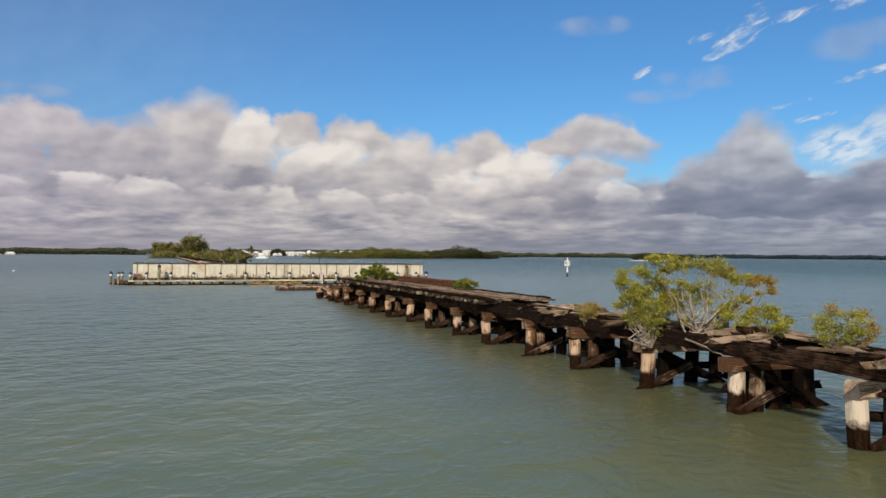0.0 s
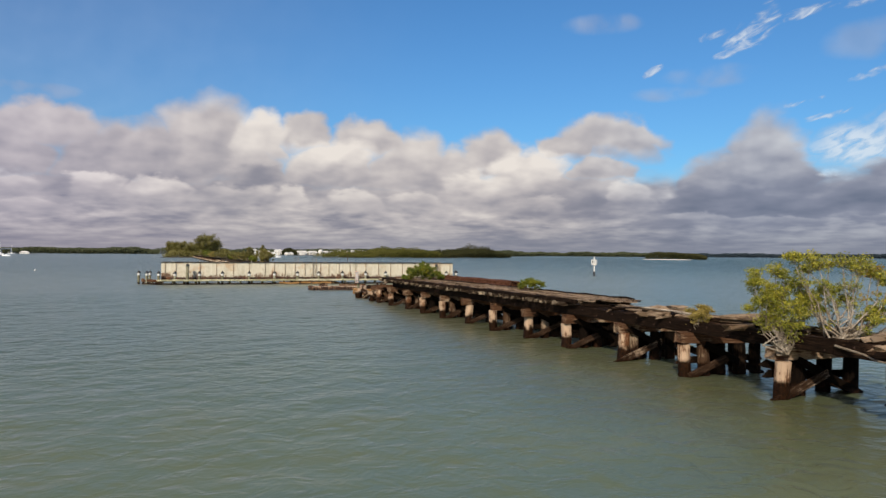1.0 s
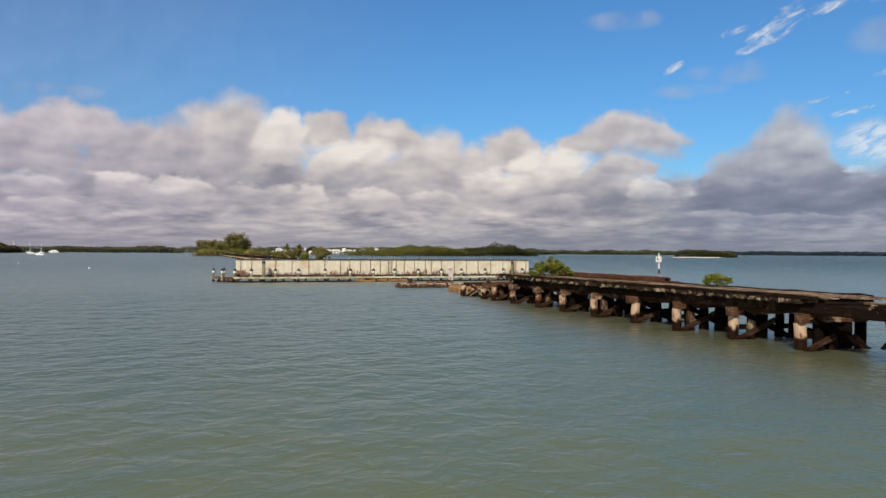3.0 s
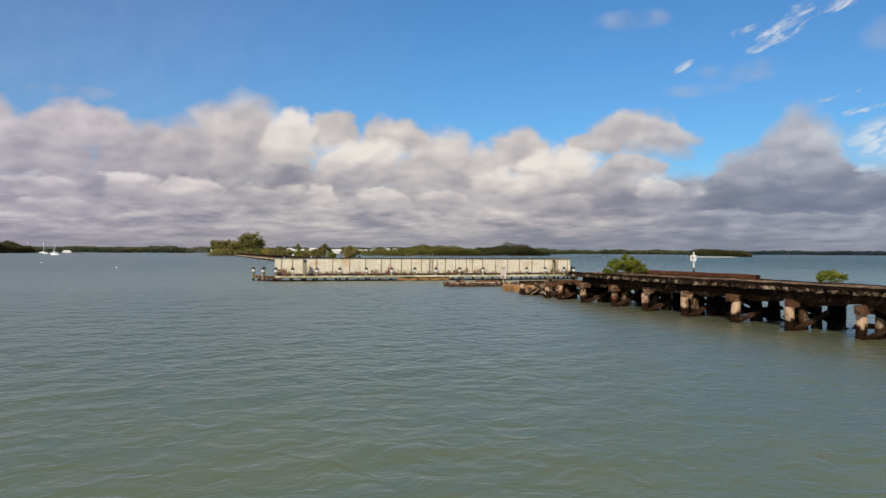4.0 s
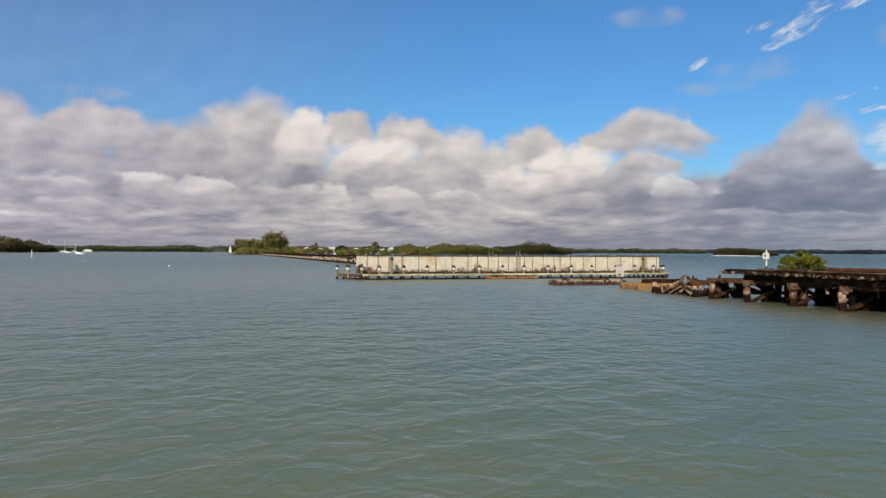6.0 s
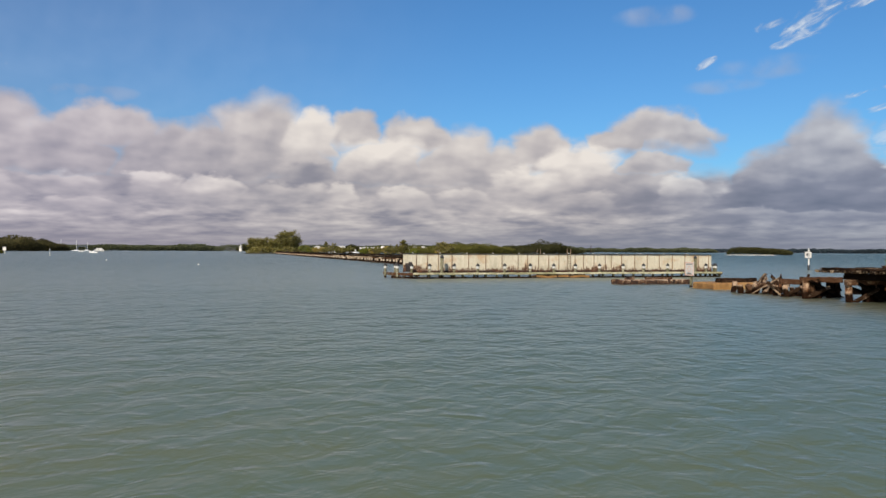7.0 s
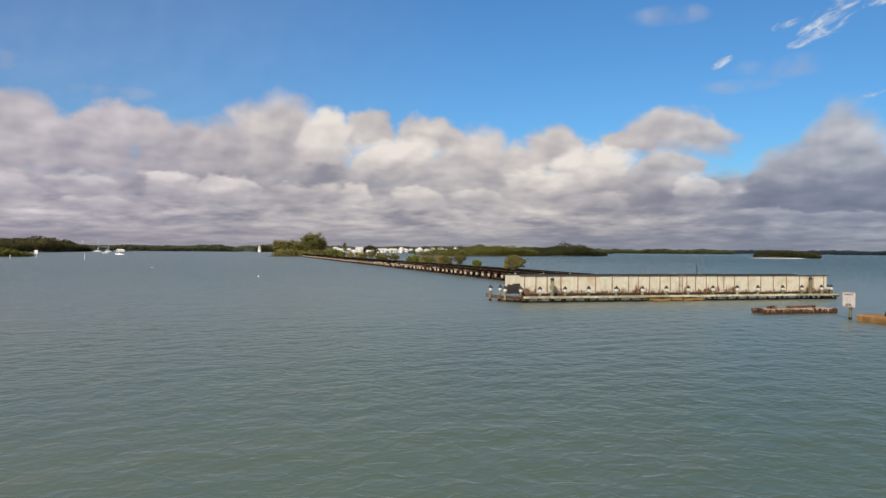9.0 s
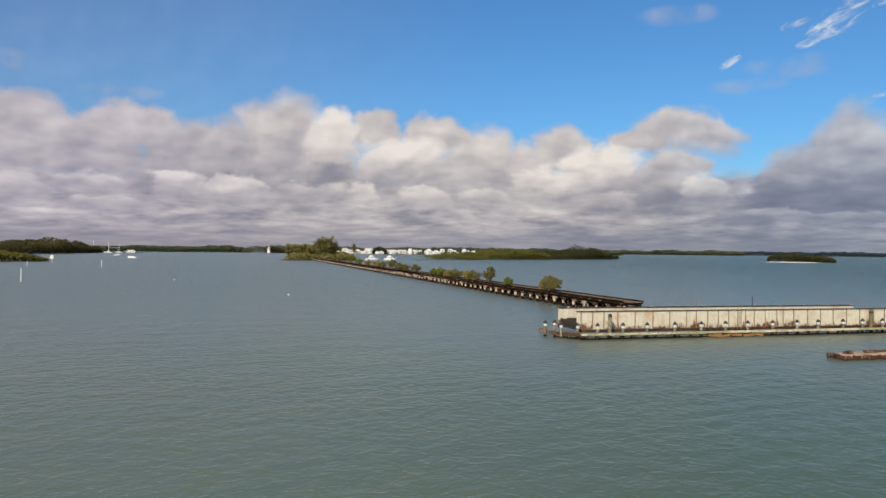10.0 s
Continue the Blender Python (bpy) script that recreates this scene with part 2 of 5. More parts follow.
def painted_steel():
    """White paint over plate steel, with chalky runs and rust creeping from the lower edge."""
    m, s, p = material("weathered_white_paint")
    tc = s.n("TexCoord").outputs["Object"]
    z = s.split(tc)[2]
    runs = s.noise(s.scaled(tc, (2.6, 1, 0.22)), 1.5, 6, 0.6, 0.2)
    blot = s.noise(s.scaled(tc, (0.35, 1, 0.6)), 1.4, 5, 0.6)
    fine = s.noise(tc, 7, 5, 0.65)
    col = s.ramp(s.add(s.mul(runs, 0.6), s.mul(fine, 0.4)), [(0.3, (0.36, 0.30, 0.20)), (0.45, (0.52, 0.47, 0.36)), (0.66, (0.64, 0.60, 0.50))])
    stain = s.step(s.add(s.mul(runs, 0.35), s.mul(blot, 0.70)), 0.53, 0.66)
    col = s.mix(s.mul(stain, 0.60), col, (0.40, 0.22, 0.09))
    damp = s.step(s.noise(s.scaled(tc, (0.5, 1, 0.5), (9, 0, 4)), 1.3, 4, 0.55), 0.52, 0.66)
    col = s.mix(s.mul(damp, 0.5), col, (0.36, 0.33, 0.24))                        # grey-green damp patches
    foot = s.step(s.add(z, s.mul(s.sub(s.add(s.mul(runs, 0.5), s.mul(blot, 0.5)), 0.5), -4.6)), 0.62, 0.16)
    col = s.mix(s.mul(foot, s.step(fine, 0.28, 0.50)), col, (0.075, 0.026, 0.010))
    s.put(p.inputs["Base Color"], col)
    p.inputs["Roughness"].default_value = 0.62
    bump(s, p, s.add(fine, runs), 0.25, 0.02)
    return m


def speckled(name, stops, scale=6.0, rough=0.8, strength=0.5, metal=0.0, stretch=(1, 1, 1), world=False):
    m, s, p = material(name)
    tc = s.n("NewGeometry").outputs["Position"] if world else s.n("TexCoord").outputs["Object"]
    a, b = s.noise(s.scaled(tc, stretch), scale, 6, 0.62), s.noise(s.scaled(tc, stretch), scale * 0.17, 3)
    s.put(p.inputs["Base Color"], s.ramp(s.add(s.mul(a, 0.6), s.mul(b, 0.4)), stops))
    p.inputs["Roughness"].default_value, p.inputs["Metallic"].default_value = rough, metal
    if strength:
        bump(s, p, a, strength, 0.03)
    return m


def foliage(name, deep, mid, tip, patch=0.4, far=False):
    """Leaves that differ one from another and from clump to clump, and let some light through."""
    m, s, p = material(name)
    geo = s.n("NewGeometry")
    clump = s.noise(geo.outputs["Position"], patch, 3)
    v = s.add(s.mul(geo.outputs["Random Per Island"], 0.42), s.mul(clump, 0.70))
    col = s.ramp(v, [(0.2, deep), (0.52, mid), (0.85, tip)])
    s.put(p.inputs["Base Color"], col)
    p.inputs["Roughness"].default_value = 0.55
    if far:                                       # leaves too small to tell apart shade together, as a soft mass
        p.inputs["Roughness"].default_value, p.inputs["Specular IOR Level"].default_value = 0.9, 0.1
        lean = s.n("VectorMath", operation="MULTIPLY_ADD")
        s.put(lean.inputs[0], geo.outputs["Normal"])
        lean.inputs[1].default_value, lean.inputs[2].default_value = (0.45, 0.45, 0.45), (-0.15, -0.35, 0.75)
        whole = s.n("VectorMath", operation="NORMALIZE")
        s.put(whole.inputs[0], lean.outputs[0])
        s.put(p.inputs["Normal"], whole.outputs[0])
    thin = s.n("BsdfTranslucent")
    s.put(thin.inputs[0], col)
    both = s.n("MixShader")
    both.inputs[0].default_value = 0.36
    s.put(both.inputs[1], p.outputs[0])
    s.put(both.inputs[2], thin.outputs[0])
    out = [n for n in s.t.nodes if n.bl_idname == "ShaderNodeOutputMaterial"][0]
    s.put(out.inputs[0], both.outputs[0])
    return m


def water_material():
    """Shallow, silty bay water: a green body seen through a rippled surface."""
    m, s, p = material("bay_water")
    pos = s.n("NewGeometry").outputs["Position"]
    xy = s.split(pos)
    broad = s.noise(s.scaled(pos, (0.02, 0.035, 0)), 1.0, 4, 0.5)
    silt = s.noise(s.scaled(pos, (0.10, 0.20, 0)), 1.0, 5, 0.55, 0.5)
    cloudy = s.noise(s.scaled(pos, (0.55, 0.9, 0)), 1.0, 4, 0.55, 0.4)
    shaded_shoal = s.math("MULTIPLY", s.step(s.add(s.math("ABSOLUTE", s.sub(xy[0], -1.0)), s.mul(silt, 9.0)), 14.0, 3.5), s.step(xy[1], 75, 40))
    body = s.ramp(s.add(s.mul(broad, 0.35), s.add(s.mul(silt, 0.35), s.mul(cloudy, 0.3))), [(0.36, (0.080, 0.119, 0.110)), (0.5, (0.092, 0.128, 0.090)), (0.64, (0.116, 0.130, 0.064))])
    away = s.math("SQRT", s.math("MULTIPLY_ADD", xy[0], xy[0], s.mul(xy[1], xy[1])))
    body = s.mix(s.mul(s.step(s.add(away, s.mul(silt, 60.0)), 30, 260), 0.85), body, s.mix(s.step(xy[0], -60, 120), (0.068, 0.106, 0.132), (0.016, 0.066, 0.098)))     # deeper, bluer open bay, with reflected sky also painted into its body colour
    channel = s.step(s.math("SQRT", s.math("MULTIPLY_ADD", s.mul(s.sub(xy[0], -22.0), 0.042), s.mul(s.sub(xy[0], -22.0), 0.042), s.math("POWER", s.mul(s.sub(xy[1], 42.0), 0.030), 2.0))), 1.3, 0.3)
    body = s.mix(s.mul(channel, 0.8), body, (0.050, 0.088, 0.062))            # a darker, greener patch of body colour before the span
    # Green shoal by the trestle, its colour darkened for the trestle's shade and reflection.
    body = s.mix(s.mul(shaded_shoal, 0.85), body, (0.078, 0.078, 0.022))
    turned = s.n("Mapping")
    s.put(turned.inputs["Vector"], pos)
    turned.inputs["Rotation"].default_value = (0, 0, radians(-16))
    t = turned.outputs[0]
    chop = s.noise(s.scaled(t, (1.45, 1.55, 0)), 1.0, 2.5, 0.45, 0.7)
    ripple = s.noise(s.scaled(t, (3.4, 4.4, 0)), 1.0, 3, 0.5, 0.6)
    swell = s.noise(s.scaled(t, (0.09, 0.26, 0)), 1.0, 2)
    h = s.add(s.add(s.mul(chop, 0.74), s.mul(ripple, 0.10)), s.mul(swell, 0.7))
    h = s.mul(h, s.step(away, 50, 220, 1.0, 2.3))              # beyond the modelled waves the ripples stand in for them
    h = s.mul(h, s.step(xy[0], 20, 300, 1.0, 2.2))             # the open bay to the east is rougher
    b = s.n("Bump")
    b.inputs["Strength"].default_value, b.inputs["Distance"].default_value = 1.0, 0.155
    s.put(b.inputs["Height"], h)
    gloss, depths, rim, both = s.n("BsdfGlossy"), s.n("BsdfDiffuse"), s.n("Fresnel"), s.n("MixShader")
    gloss.inputs["Roughness"].default_value = 0.30
    gloss.inputs["Color"].default_value = (0.69, 0.715, 0.65, 1)
    rim.inputs["IOR"].default_value = 1.33
    s.put(gloss.inputs["Normal"], b.outputs[0])
    s.put(rim.inputs["Normal"], b.outputs[0])
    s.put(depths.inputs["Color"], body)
    s.put(depths.inputs["Normal"], s.xyz(0.0, 0.0, 1.0))       # light comes back from the silt below, whatever the ripples do
    s.put(both.inputs[0], rim.outputs[0])
    s.put(both.inputs[1], depths.outputs[0])
    s.put(both.inputs[2], gloss.outputs[0])
    s.t.nodes.remove(p)
    out = [n for n in s.t.nodes if n.bl_idname == "ShaderNodeOutputMaterial"][0]
    s.put(out.inputs[0], both.outputs[0])
    return m


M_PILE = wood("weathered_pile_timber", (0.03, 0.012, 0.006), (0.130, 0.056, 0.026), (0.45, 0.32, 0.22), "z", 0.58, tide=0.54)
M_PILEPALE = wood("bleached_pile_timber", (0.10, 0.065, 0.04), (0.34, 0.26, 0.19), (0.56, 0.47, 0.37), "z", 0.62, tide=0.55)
# Inner piles: brown, then creosote black, with the deck's shade in their colours.
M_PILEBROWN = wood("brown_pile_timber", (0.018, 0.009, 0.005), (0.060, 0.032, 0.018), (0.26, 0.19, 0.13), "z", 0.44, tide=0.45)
M_PILEDARK = wood("wet_shaded_pile_timber", (0.0012, 0.001, 0.0008), (0.005, 0.003, 0.002), (0.03, 0.018, 0.011), "z", 0.30, tide=0.35)
M_BEAM = wood("dark_creosoted_timber", (0.003, 0.002, 0.0015), (0.012, 0.007, 0.0045), (0.055, 0.031, 0.019), "x", 0.36)
M_CAP = wood("split_reddish_timber", (0.020, 0.009, 0.005), (0.085, 0.042, 0.023), (0.30, 0.215, 0.145), "x", 0.44)
M_CAPPALE = wood("bleached_split_timber", (0.07, 0.04, 0.025), (0.25, 0.17, 0.11), (0.46, 0.36, 0.26), "x", 0.62)
M_TIE = wood("greyed_tie_timber", (0.006, 0.004, 0.003), (0.026, 0.016, 0.010), (0.33, 0.26, 0.185), "x", 0.30, tip=1.66)
M_PLANK = wood("sun_bleached_plank", (0.046, 0.029, 0.018), (0.128, 0.086, 0.054), (0.31, 0.225, 0.155), "x", 0.48)
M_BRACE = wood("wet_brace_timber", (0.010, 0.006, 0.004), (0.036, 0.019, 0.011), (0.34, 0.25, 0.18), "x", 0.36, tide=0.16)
# Wet timber blackened further: the under-deck shade is put into its colour.
M_BRACEDARK = wood("wet_shaded_brace_timber", (0.0012, 0.001, 0.0008), (0.006, 0.0035, 0.002), (0.040, 0.022, 0.013), "x", 0.30, tide=0.12)
M_RED = wood("rust_red_timber", (0.022, 0.009, 0.005), (0.090, 0.036, 0.020), (0.24, 0.14, 0.085), "x", 0.38)
M_WALE = wood("algae_green_timber", (0.12, 0.11, 0.06), (0.32, 0.30, 0.18), (0.52, 0.48, 0.34), "x", 0.50)
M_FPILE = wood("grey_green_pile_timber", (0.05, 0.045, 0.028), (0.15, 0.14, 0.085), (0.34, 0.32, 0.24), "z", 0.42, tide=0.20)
M_PAINT = painted_steel()
M_STIFF = speckled("rust_edged_paint", [(0.35, (0.08, 0.04, 0.022)), (0.5, (0.24, 0.16, 0.10)), (0.65, (0.50, 0.42, 0.32))], 4, 0.7, 0.3, stretch=(1, 1, 0.4))
M_RUST = speckled("rusted_steel", [(0.35, (0.010, 0.006, 0.004)), (0.52, (0.045, 0.018, 0.009)), (0.7, (0.20, 0.075, 0.026))], 3, 0.85, 0.6)
M_OXIDE = speckled("dark_oxide_steel", [(0.3, (0.012, 0.010, 0.009)), (0.7, (0.06, 0.038, 0.026))], 5, 0.75, 0.4)
M_ORANGE = speckled("orange_stained_concrete", [(0.32, (0.10, 0.045, 0.015)), (0.5, (0.28, 0.145, 0.045)), (0.72, (0.42, 0.29, 0.14))], 1.6, 0.85, 0.5)
M_SLAB = speckled("pinkish_worn_concrete", [(0.34, (0.08, 0.045, 0.028)), (0.46, (0.30, 0.20, 0.13)), (0.62, (0.48, 0.38, 0.28))], 2.4, 0.9, 0.5)
M_OYSTER = speckled("oyster_crusted_timber", [(0.42, (0.012, 0.006, 0.004)), (0.54, (0.075, 0.032, 0.015)), (0.64, (0.42, 0.31, 0.20))], 4.2, 0.9, 0.9)
M_WHITE = speckled("dull_white_plastic", [(0.3, (0.42, 0.42, 0.40)), (0.7, (0.66, 0.66, 0.63))], 5, 0.45, 0.1)
M_BLACK = speckled("black_plastic", [(0.3, (0.012, 0.013, 0.014)), (0.7, (0.03, 0.031, 0.033))], 5, 0.45, 0.1)
M_SIGN = speckled("white_sign_sheet", [(0.3, (0.54, 0.52, 0.49)), (0.7, (0.70, 0.68, 0.65))], 3, 0.4, 0.05)
M_SIGNRED = speckled("faded_orange_ink", [(0.3, (0.60, 0.22, 0.12)), (0.7, (0.72, 0.36, 0.24))], 3, 0.5, 0.0)
M_INK = speckled("faded_black_ink", [(0.3, (0.05, 0.05, 0.05)), (0.7, (0.14, 0.13, 0.13))], 3, 0.5, 0.0)
M_BARK = wood("pale_bush_bark", (0.09, 0.068, 0.05), (0.22, 0.175, 0.13), (0.44, 0.38, 0.31), "z", 0.46)
M_TRUNK = wood("grey_tree_bark", (0.05, 0.04, 0.03), (0.12, 0.10, 0.08), (0.25, 0.22, 0.18), "z", 0.4)
M_LEAF = foliage("mangrove_leaf", (0.060, 0.078, 0.012), (0.240, 0.250, 0.030), (0.58, 0.50, 0.055), 1.6)
M_LEAFRUST = foliage("reddening_mangrove_leaf", (0.130, 0.110, 0.014), (0.34, 0.240, 0.026), (0.46, 0.25, 0.030), 2.2)
M_LEAFDARK = foliage("glossy_green_leaf", (0.030, 0.055, 0.008), (0.115, 0.155, 0.015), (0.32, 0.29, 0.024), 1.3)
M_DRY = foliage("dry_olive_leaf", (0.20, 0.16, 0.030), (0.34, 0.26, 0.055), (0.48, 0.37, 0.10), 1.2)
M_WOODS = foliage("mangrove_wood", (0.050, 0.055, 0.013), (0.105, 0.106, 0.026), (0.165, 0.150, 0.040), 0.05, True)
M_WOODSDARK = foliage("dark_mangrove_wood", (0.024, 0.028, 0.012), (0.045, 0.048, 0.019), (0.082, 0.076, 0.030), 0.05, True)
M_SHOREWOODS = foliage("olive_shore_wood", (0.034, 0.034, 0.016), (0.068, 0.064, 0.028), (0.125, 0.108, 0.046), 0.05, True)
M_PINE = foliage("pine_needle_clump", (0.085, 0.085, 0.020), (0.170, 0.155, 0.038), (0.27, 0.225, 0.06), 0.12)
# Distance haze is put into these two leaf colours, greyer then bluer.
M_FARWOODS = foliage("haze_tinted_wood", (0.060, 0.074, 0.046), (0.080, 0.092, 0.050), (0.105, 0.112, 0.058), 0.02, True)
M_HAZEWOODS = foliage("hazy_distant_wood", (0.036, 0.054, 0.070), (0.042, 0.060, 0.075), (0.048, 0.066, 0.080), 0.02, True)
M_SAND = speckled("pale_sand", [(0.3, (0.55, 0.50, 0.42)), (0.7, (0.78, 0.74, 0.66))], 0.5, 0.9, 0.2)
M_MUD = speckled("dark_shore_mud", [(0.3, (0.03, 0.028, 0.018)), (0.7, (0.08, 0.07, 0.045))], 0.5, 0.9, 0.2)
M_STUCCO = speckled("white_stucco", [(0.3, (0.66, 0.63, 0.58)), (0.7, (0.82, 0.80, 0.76))], 0.6, 0.8, 0.1)
M_ROOF = speckled("pale_roof_sheet", [(0.3, (0.50, 0.48, 0.45)), (0.7, (0.70, 0.69, 0.67))], 0.6, 0.6, 0.1)
M_PANE = speckled("dark_window_glass", [(0.3, (0.03, 0.04, 0.05)), (0.7, (0.07, 0.08, 0.09))], 0.6, 0.12, 0.0)
M_HULL = speckled("white_gelcoat", [(0.3, (0.78, 0.78, 0.77)), (0.7, (0.86, 0.86, 0.86))], 0.8, 0.3, 0.0)
M_BLUE = speckled("faded_blue_paint", [(0.3, (0.08, 0.10, 0.14)), (0.7, (0.13, 0.16, 0.21))], 0.5, 0.6, 0.0)
M_WATER = water_material()


# ---- mesh helpers ----
def mesh_of(name, verts, faces, mat, smooth=False):
    me = bpy.data.meshes.new(name)
    me.from_pydata([tuple(map(float, v)) for v in verts], [], [tuple(map(int, f)) for f in faces])
    me.materials.append(mat)
    if smooth:
        me.polygons.foreach_set("use_smooth", [True] * len(me.polygons))
    me.update()
    return me


def fast_mesh(name, verts, corners, mat):
    """A mesh of many alike faces, from arrays."""
    me = bpy.data.meshes.new(name)
    n, k = corners.shape
    me.vertices.add(len(verts))
    me.vertices.foreach_set("co", np.asarray(verts, np.float32).ravel())
    me.loops.add(n * k)
    me.loops.foreach_set("vertex_index", corners.astype(np.int32).ravel())
    me.polygons.add(n)
    me.polygons.foreach_set("loop_start", np.arange(n, dtype=np.int32) * k)
    me.materials.append(mat)
    me.update(calc_edges=True)
    return me


def thing(name, label, category, at=(0, 0, 0), group="", kind="", turn=0.0):
    ob = new(name)
    ob.empty_display_size = 0.2
    ob.matrix_basis = pose(*at, 0, 0, turn)
    return tagged(ob, label, category, group, kind)


def part(name, data, parent, m=None, label=""):
    ob = new(name, data)
    ob.parent = parent
    if m is not None:
        ob.matrix_basis = m
    return tagged(ob, label)


def timber(name, length, w, h, mat, seed, rough=0.02, ends=0.06, chamfer=0.14):
    """A worn squared beam along x, centred, its foot at z=0: chamfered, wavering, with ragged ends."""
    rng = np.random.default_rng(seed)
    n = max(3, min(12, int(length / 0.6) + 2))
    c = min(w, h) * chamfer
    ring = [(-w / 2 + c, 0), (w / 2 - c, 0), (w / 2, c), (w / 2, h - c), (w / 2 - c, h), (-w / 2 + c, h), (-w / 2, h - c), (-w / 2, c)]
    verts, faces = [], []
    for i in range(n):
        x = -length / 2 + length * i / (n - 1)
        dy, dz = rng.normal(0, rough * 0.5, 2)
        for y, z in ring:
            dx = rng.normal(0, ends) if i in (0, n - 1) else 0
            verts.append((x + dx, y + dy + rng.normal(0, rough), z + dz + rng.normal(0, rough)))
    for i in range(n - 1):
        for j in range(8):
            faces.append((i * 8 + j, i * 8 + (j + 1) % 8, (i + 1) * 8 + (j + 1) % 8, (i + 1) * 8 + j))
    faces.append(tuple(range(7, -1, -1)))
    faces.append(tuple(range((n - 1) * 8, n * 8)))
    return mesh_of(name, verts, [f[::-1] for f in faces], mat)


def log(name, length, r0, r1, mat, seed, sides=12, rough=0.03, rings=7):
    """A round pile along z from its foot at 0, tapering, checked and uneven."""
    rng = np.random.default_rng(seed)
    wob = 1 + rng.normal(0, 0.05, sides)
    verts, faces = [], []
    for i in range(rings):
        f = i / (rings - 1)
        r, dx, dy = r0 + (r1 - r0) * f, *rng.normal(0, 0.012, 2)
        for j in range(sides):
            t = 2 * math.pi * j / sides
            q = r * wob[j] * (1 + rng.normal(0, rough))
            verts.append((q * math.cos(t) + dx, q * math.sin(t) + dy, length * f + (rng.normal(0, 0.02) if i == rings - 1 else 0)))
    for i in range(rings - 1):
        for j in range(sides):
            k = (j + 1) % sides
            faces.append((i * sides + j, i * sides + k, (i + 1) * sides + k, (i + 1) * sides + j))
    faces.append(tuple(range((rings - 1) * sides, rings * sides)))
    faces.append(tuple(range(sides - 1, -1, -1)))
    return mesh_of(name, verts, faces, mat, smooth=False)


def lathe(name, profile, mat, sides=16, smooth=True):
    """A turned form from (radius, height) pairs, bottom to top."""
    verts, faces = [], []
    for r, z in profile:
        for j in range(sides):
            t = 2 * math.pi * j / sides
            verts.append((r * math.cos(t), r * math.sin(t), z))
    for i in range(len(profile) - 1):
        for j in range(sides):
            k = (j + 1) % sides
            faces.append((i * sides + j, i * sides + k, (i + 1) * sides + k, (i + 1) * sides + j))
    faces.append(tuple(range((len(profile) - 1) * sides, len(profile) * sides)))
    faces.append(tuple(range(sides - 1, -1, -1)))
    return mesh_of(name, verts, faces, mat, smooth)


def block(name, x, y, z, mat, bevel=0.01):
    """A bevelled box of that size, centred in x and y, its foot at z=0."""
    bm = bmesh.new()
    bmesh.ops.create_cube(bm, size=1.0)
    bmesh.ops.scale(bm, vec=(x, y, z), verts=bm.verts)
    bmesh.ops.translate(bm, vec=(0, 0, z / 2), verts=bm.verts)
    if bevel:
        bmesh.ops.bevel(bm, geom=bm.edges[:], offset=min(bevel, 0.3 * min(x, y, z)), segments=1, affect="EDGES")
    me = bpy.data.meshes.new(name)
    bm.to_mesh(me)
    bm.free()
    me.materials.append(mat)
    return me


def between(p, q):
    """The pose of a beam along x whose middle lies between p and q."""
    p, q = Vector(p), Vector(q)
    return Matrix.Translation((p + q) / 2) @ (q - p).to_track_quat("X", "Z").to_matrix().to_4x4()


def leaves_mesh(name, centres, size, mat, seed, aspect=0.5, droop=0.0):
    """Many small folded leaves, two faces each, one round each centre."""
    rng = np.random.default_rng(seed)
    n = len(centres)
    s = size * rng.uniform(0.65, 1.35, (n, 1))
    a = rng.normal(0, 1, (n, 3))
    a[:, 2] = a[:, 2] * 0.7 - droop
    a /= np.linalg.norm(a, axis=1, keepdims=True)
    b = np.cross(a, rng.normal(0, 1, (n, 3)))
    b /= np.linalg.norm(b, axis=1, keepdims=True)
    c = np.cross(a, b)
    v = np.stack([centres - a * s, centres + (b * aspect + c * 0.15) * s, centres + a * s, centres - (b * aspect - c * 0.15) * s], 1).reshape(-1, 3)
    i = np.arange(n)[:, None] * 4
    corners = np.concatenate([i + [0, 1, 2], i + [0, 2, 3]], 1).reshape(-1, 3)
    return fast_mesh(name, v, corners, mat)


def tubes_mesh(name, segments, mat, sides=6):
    """Round limbs, one tapered piece for each (p, q, r0, r1)."""
    verts, faces = [], []
    for p, q, r0, r1 in segments:
        p, q = Vector(p), Vector(q)
        rot = (q - p).to_track_quat("Z", "Y")
        base = len(verts)
        for c, r in ((p, r0), (q, r1)):
            for j in range(sides):
                t = 2 * math.pi * j / sides
                verts.append(c + rot @ Vector((r * math.cos(t), r * math.sin(t), 0)))
        for j in range(sides):
            k = (j + 1) % sides
            faces.append((base + j, base + k, base + sides + k, base + sides + j))
    return mesh_of(name, verts, faces, mat, smooth=True)



# ---- water: one sheet to the horizon, rippled near the camera ----
def spaced(lo, hi, fine_lo, fine_hi, step, growth=1.13):
    xs = list(np.arange(fine_lo, fine_hi + step, step))
    d, x = step, fine_lo
    while x > lo:
        d *= growth
        x -= d
        xs.insert(0, max(x, lo))
    d, x = step, xs[-1]
    while x < hi:
        d *= growth
        x += d
        xs.append(min(x, hi))
    return np.array(xs)


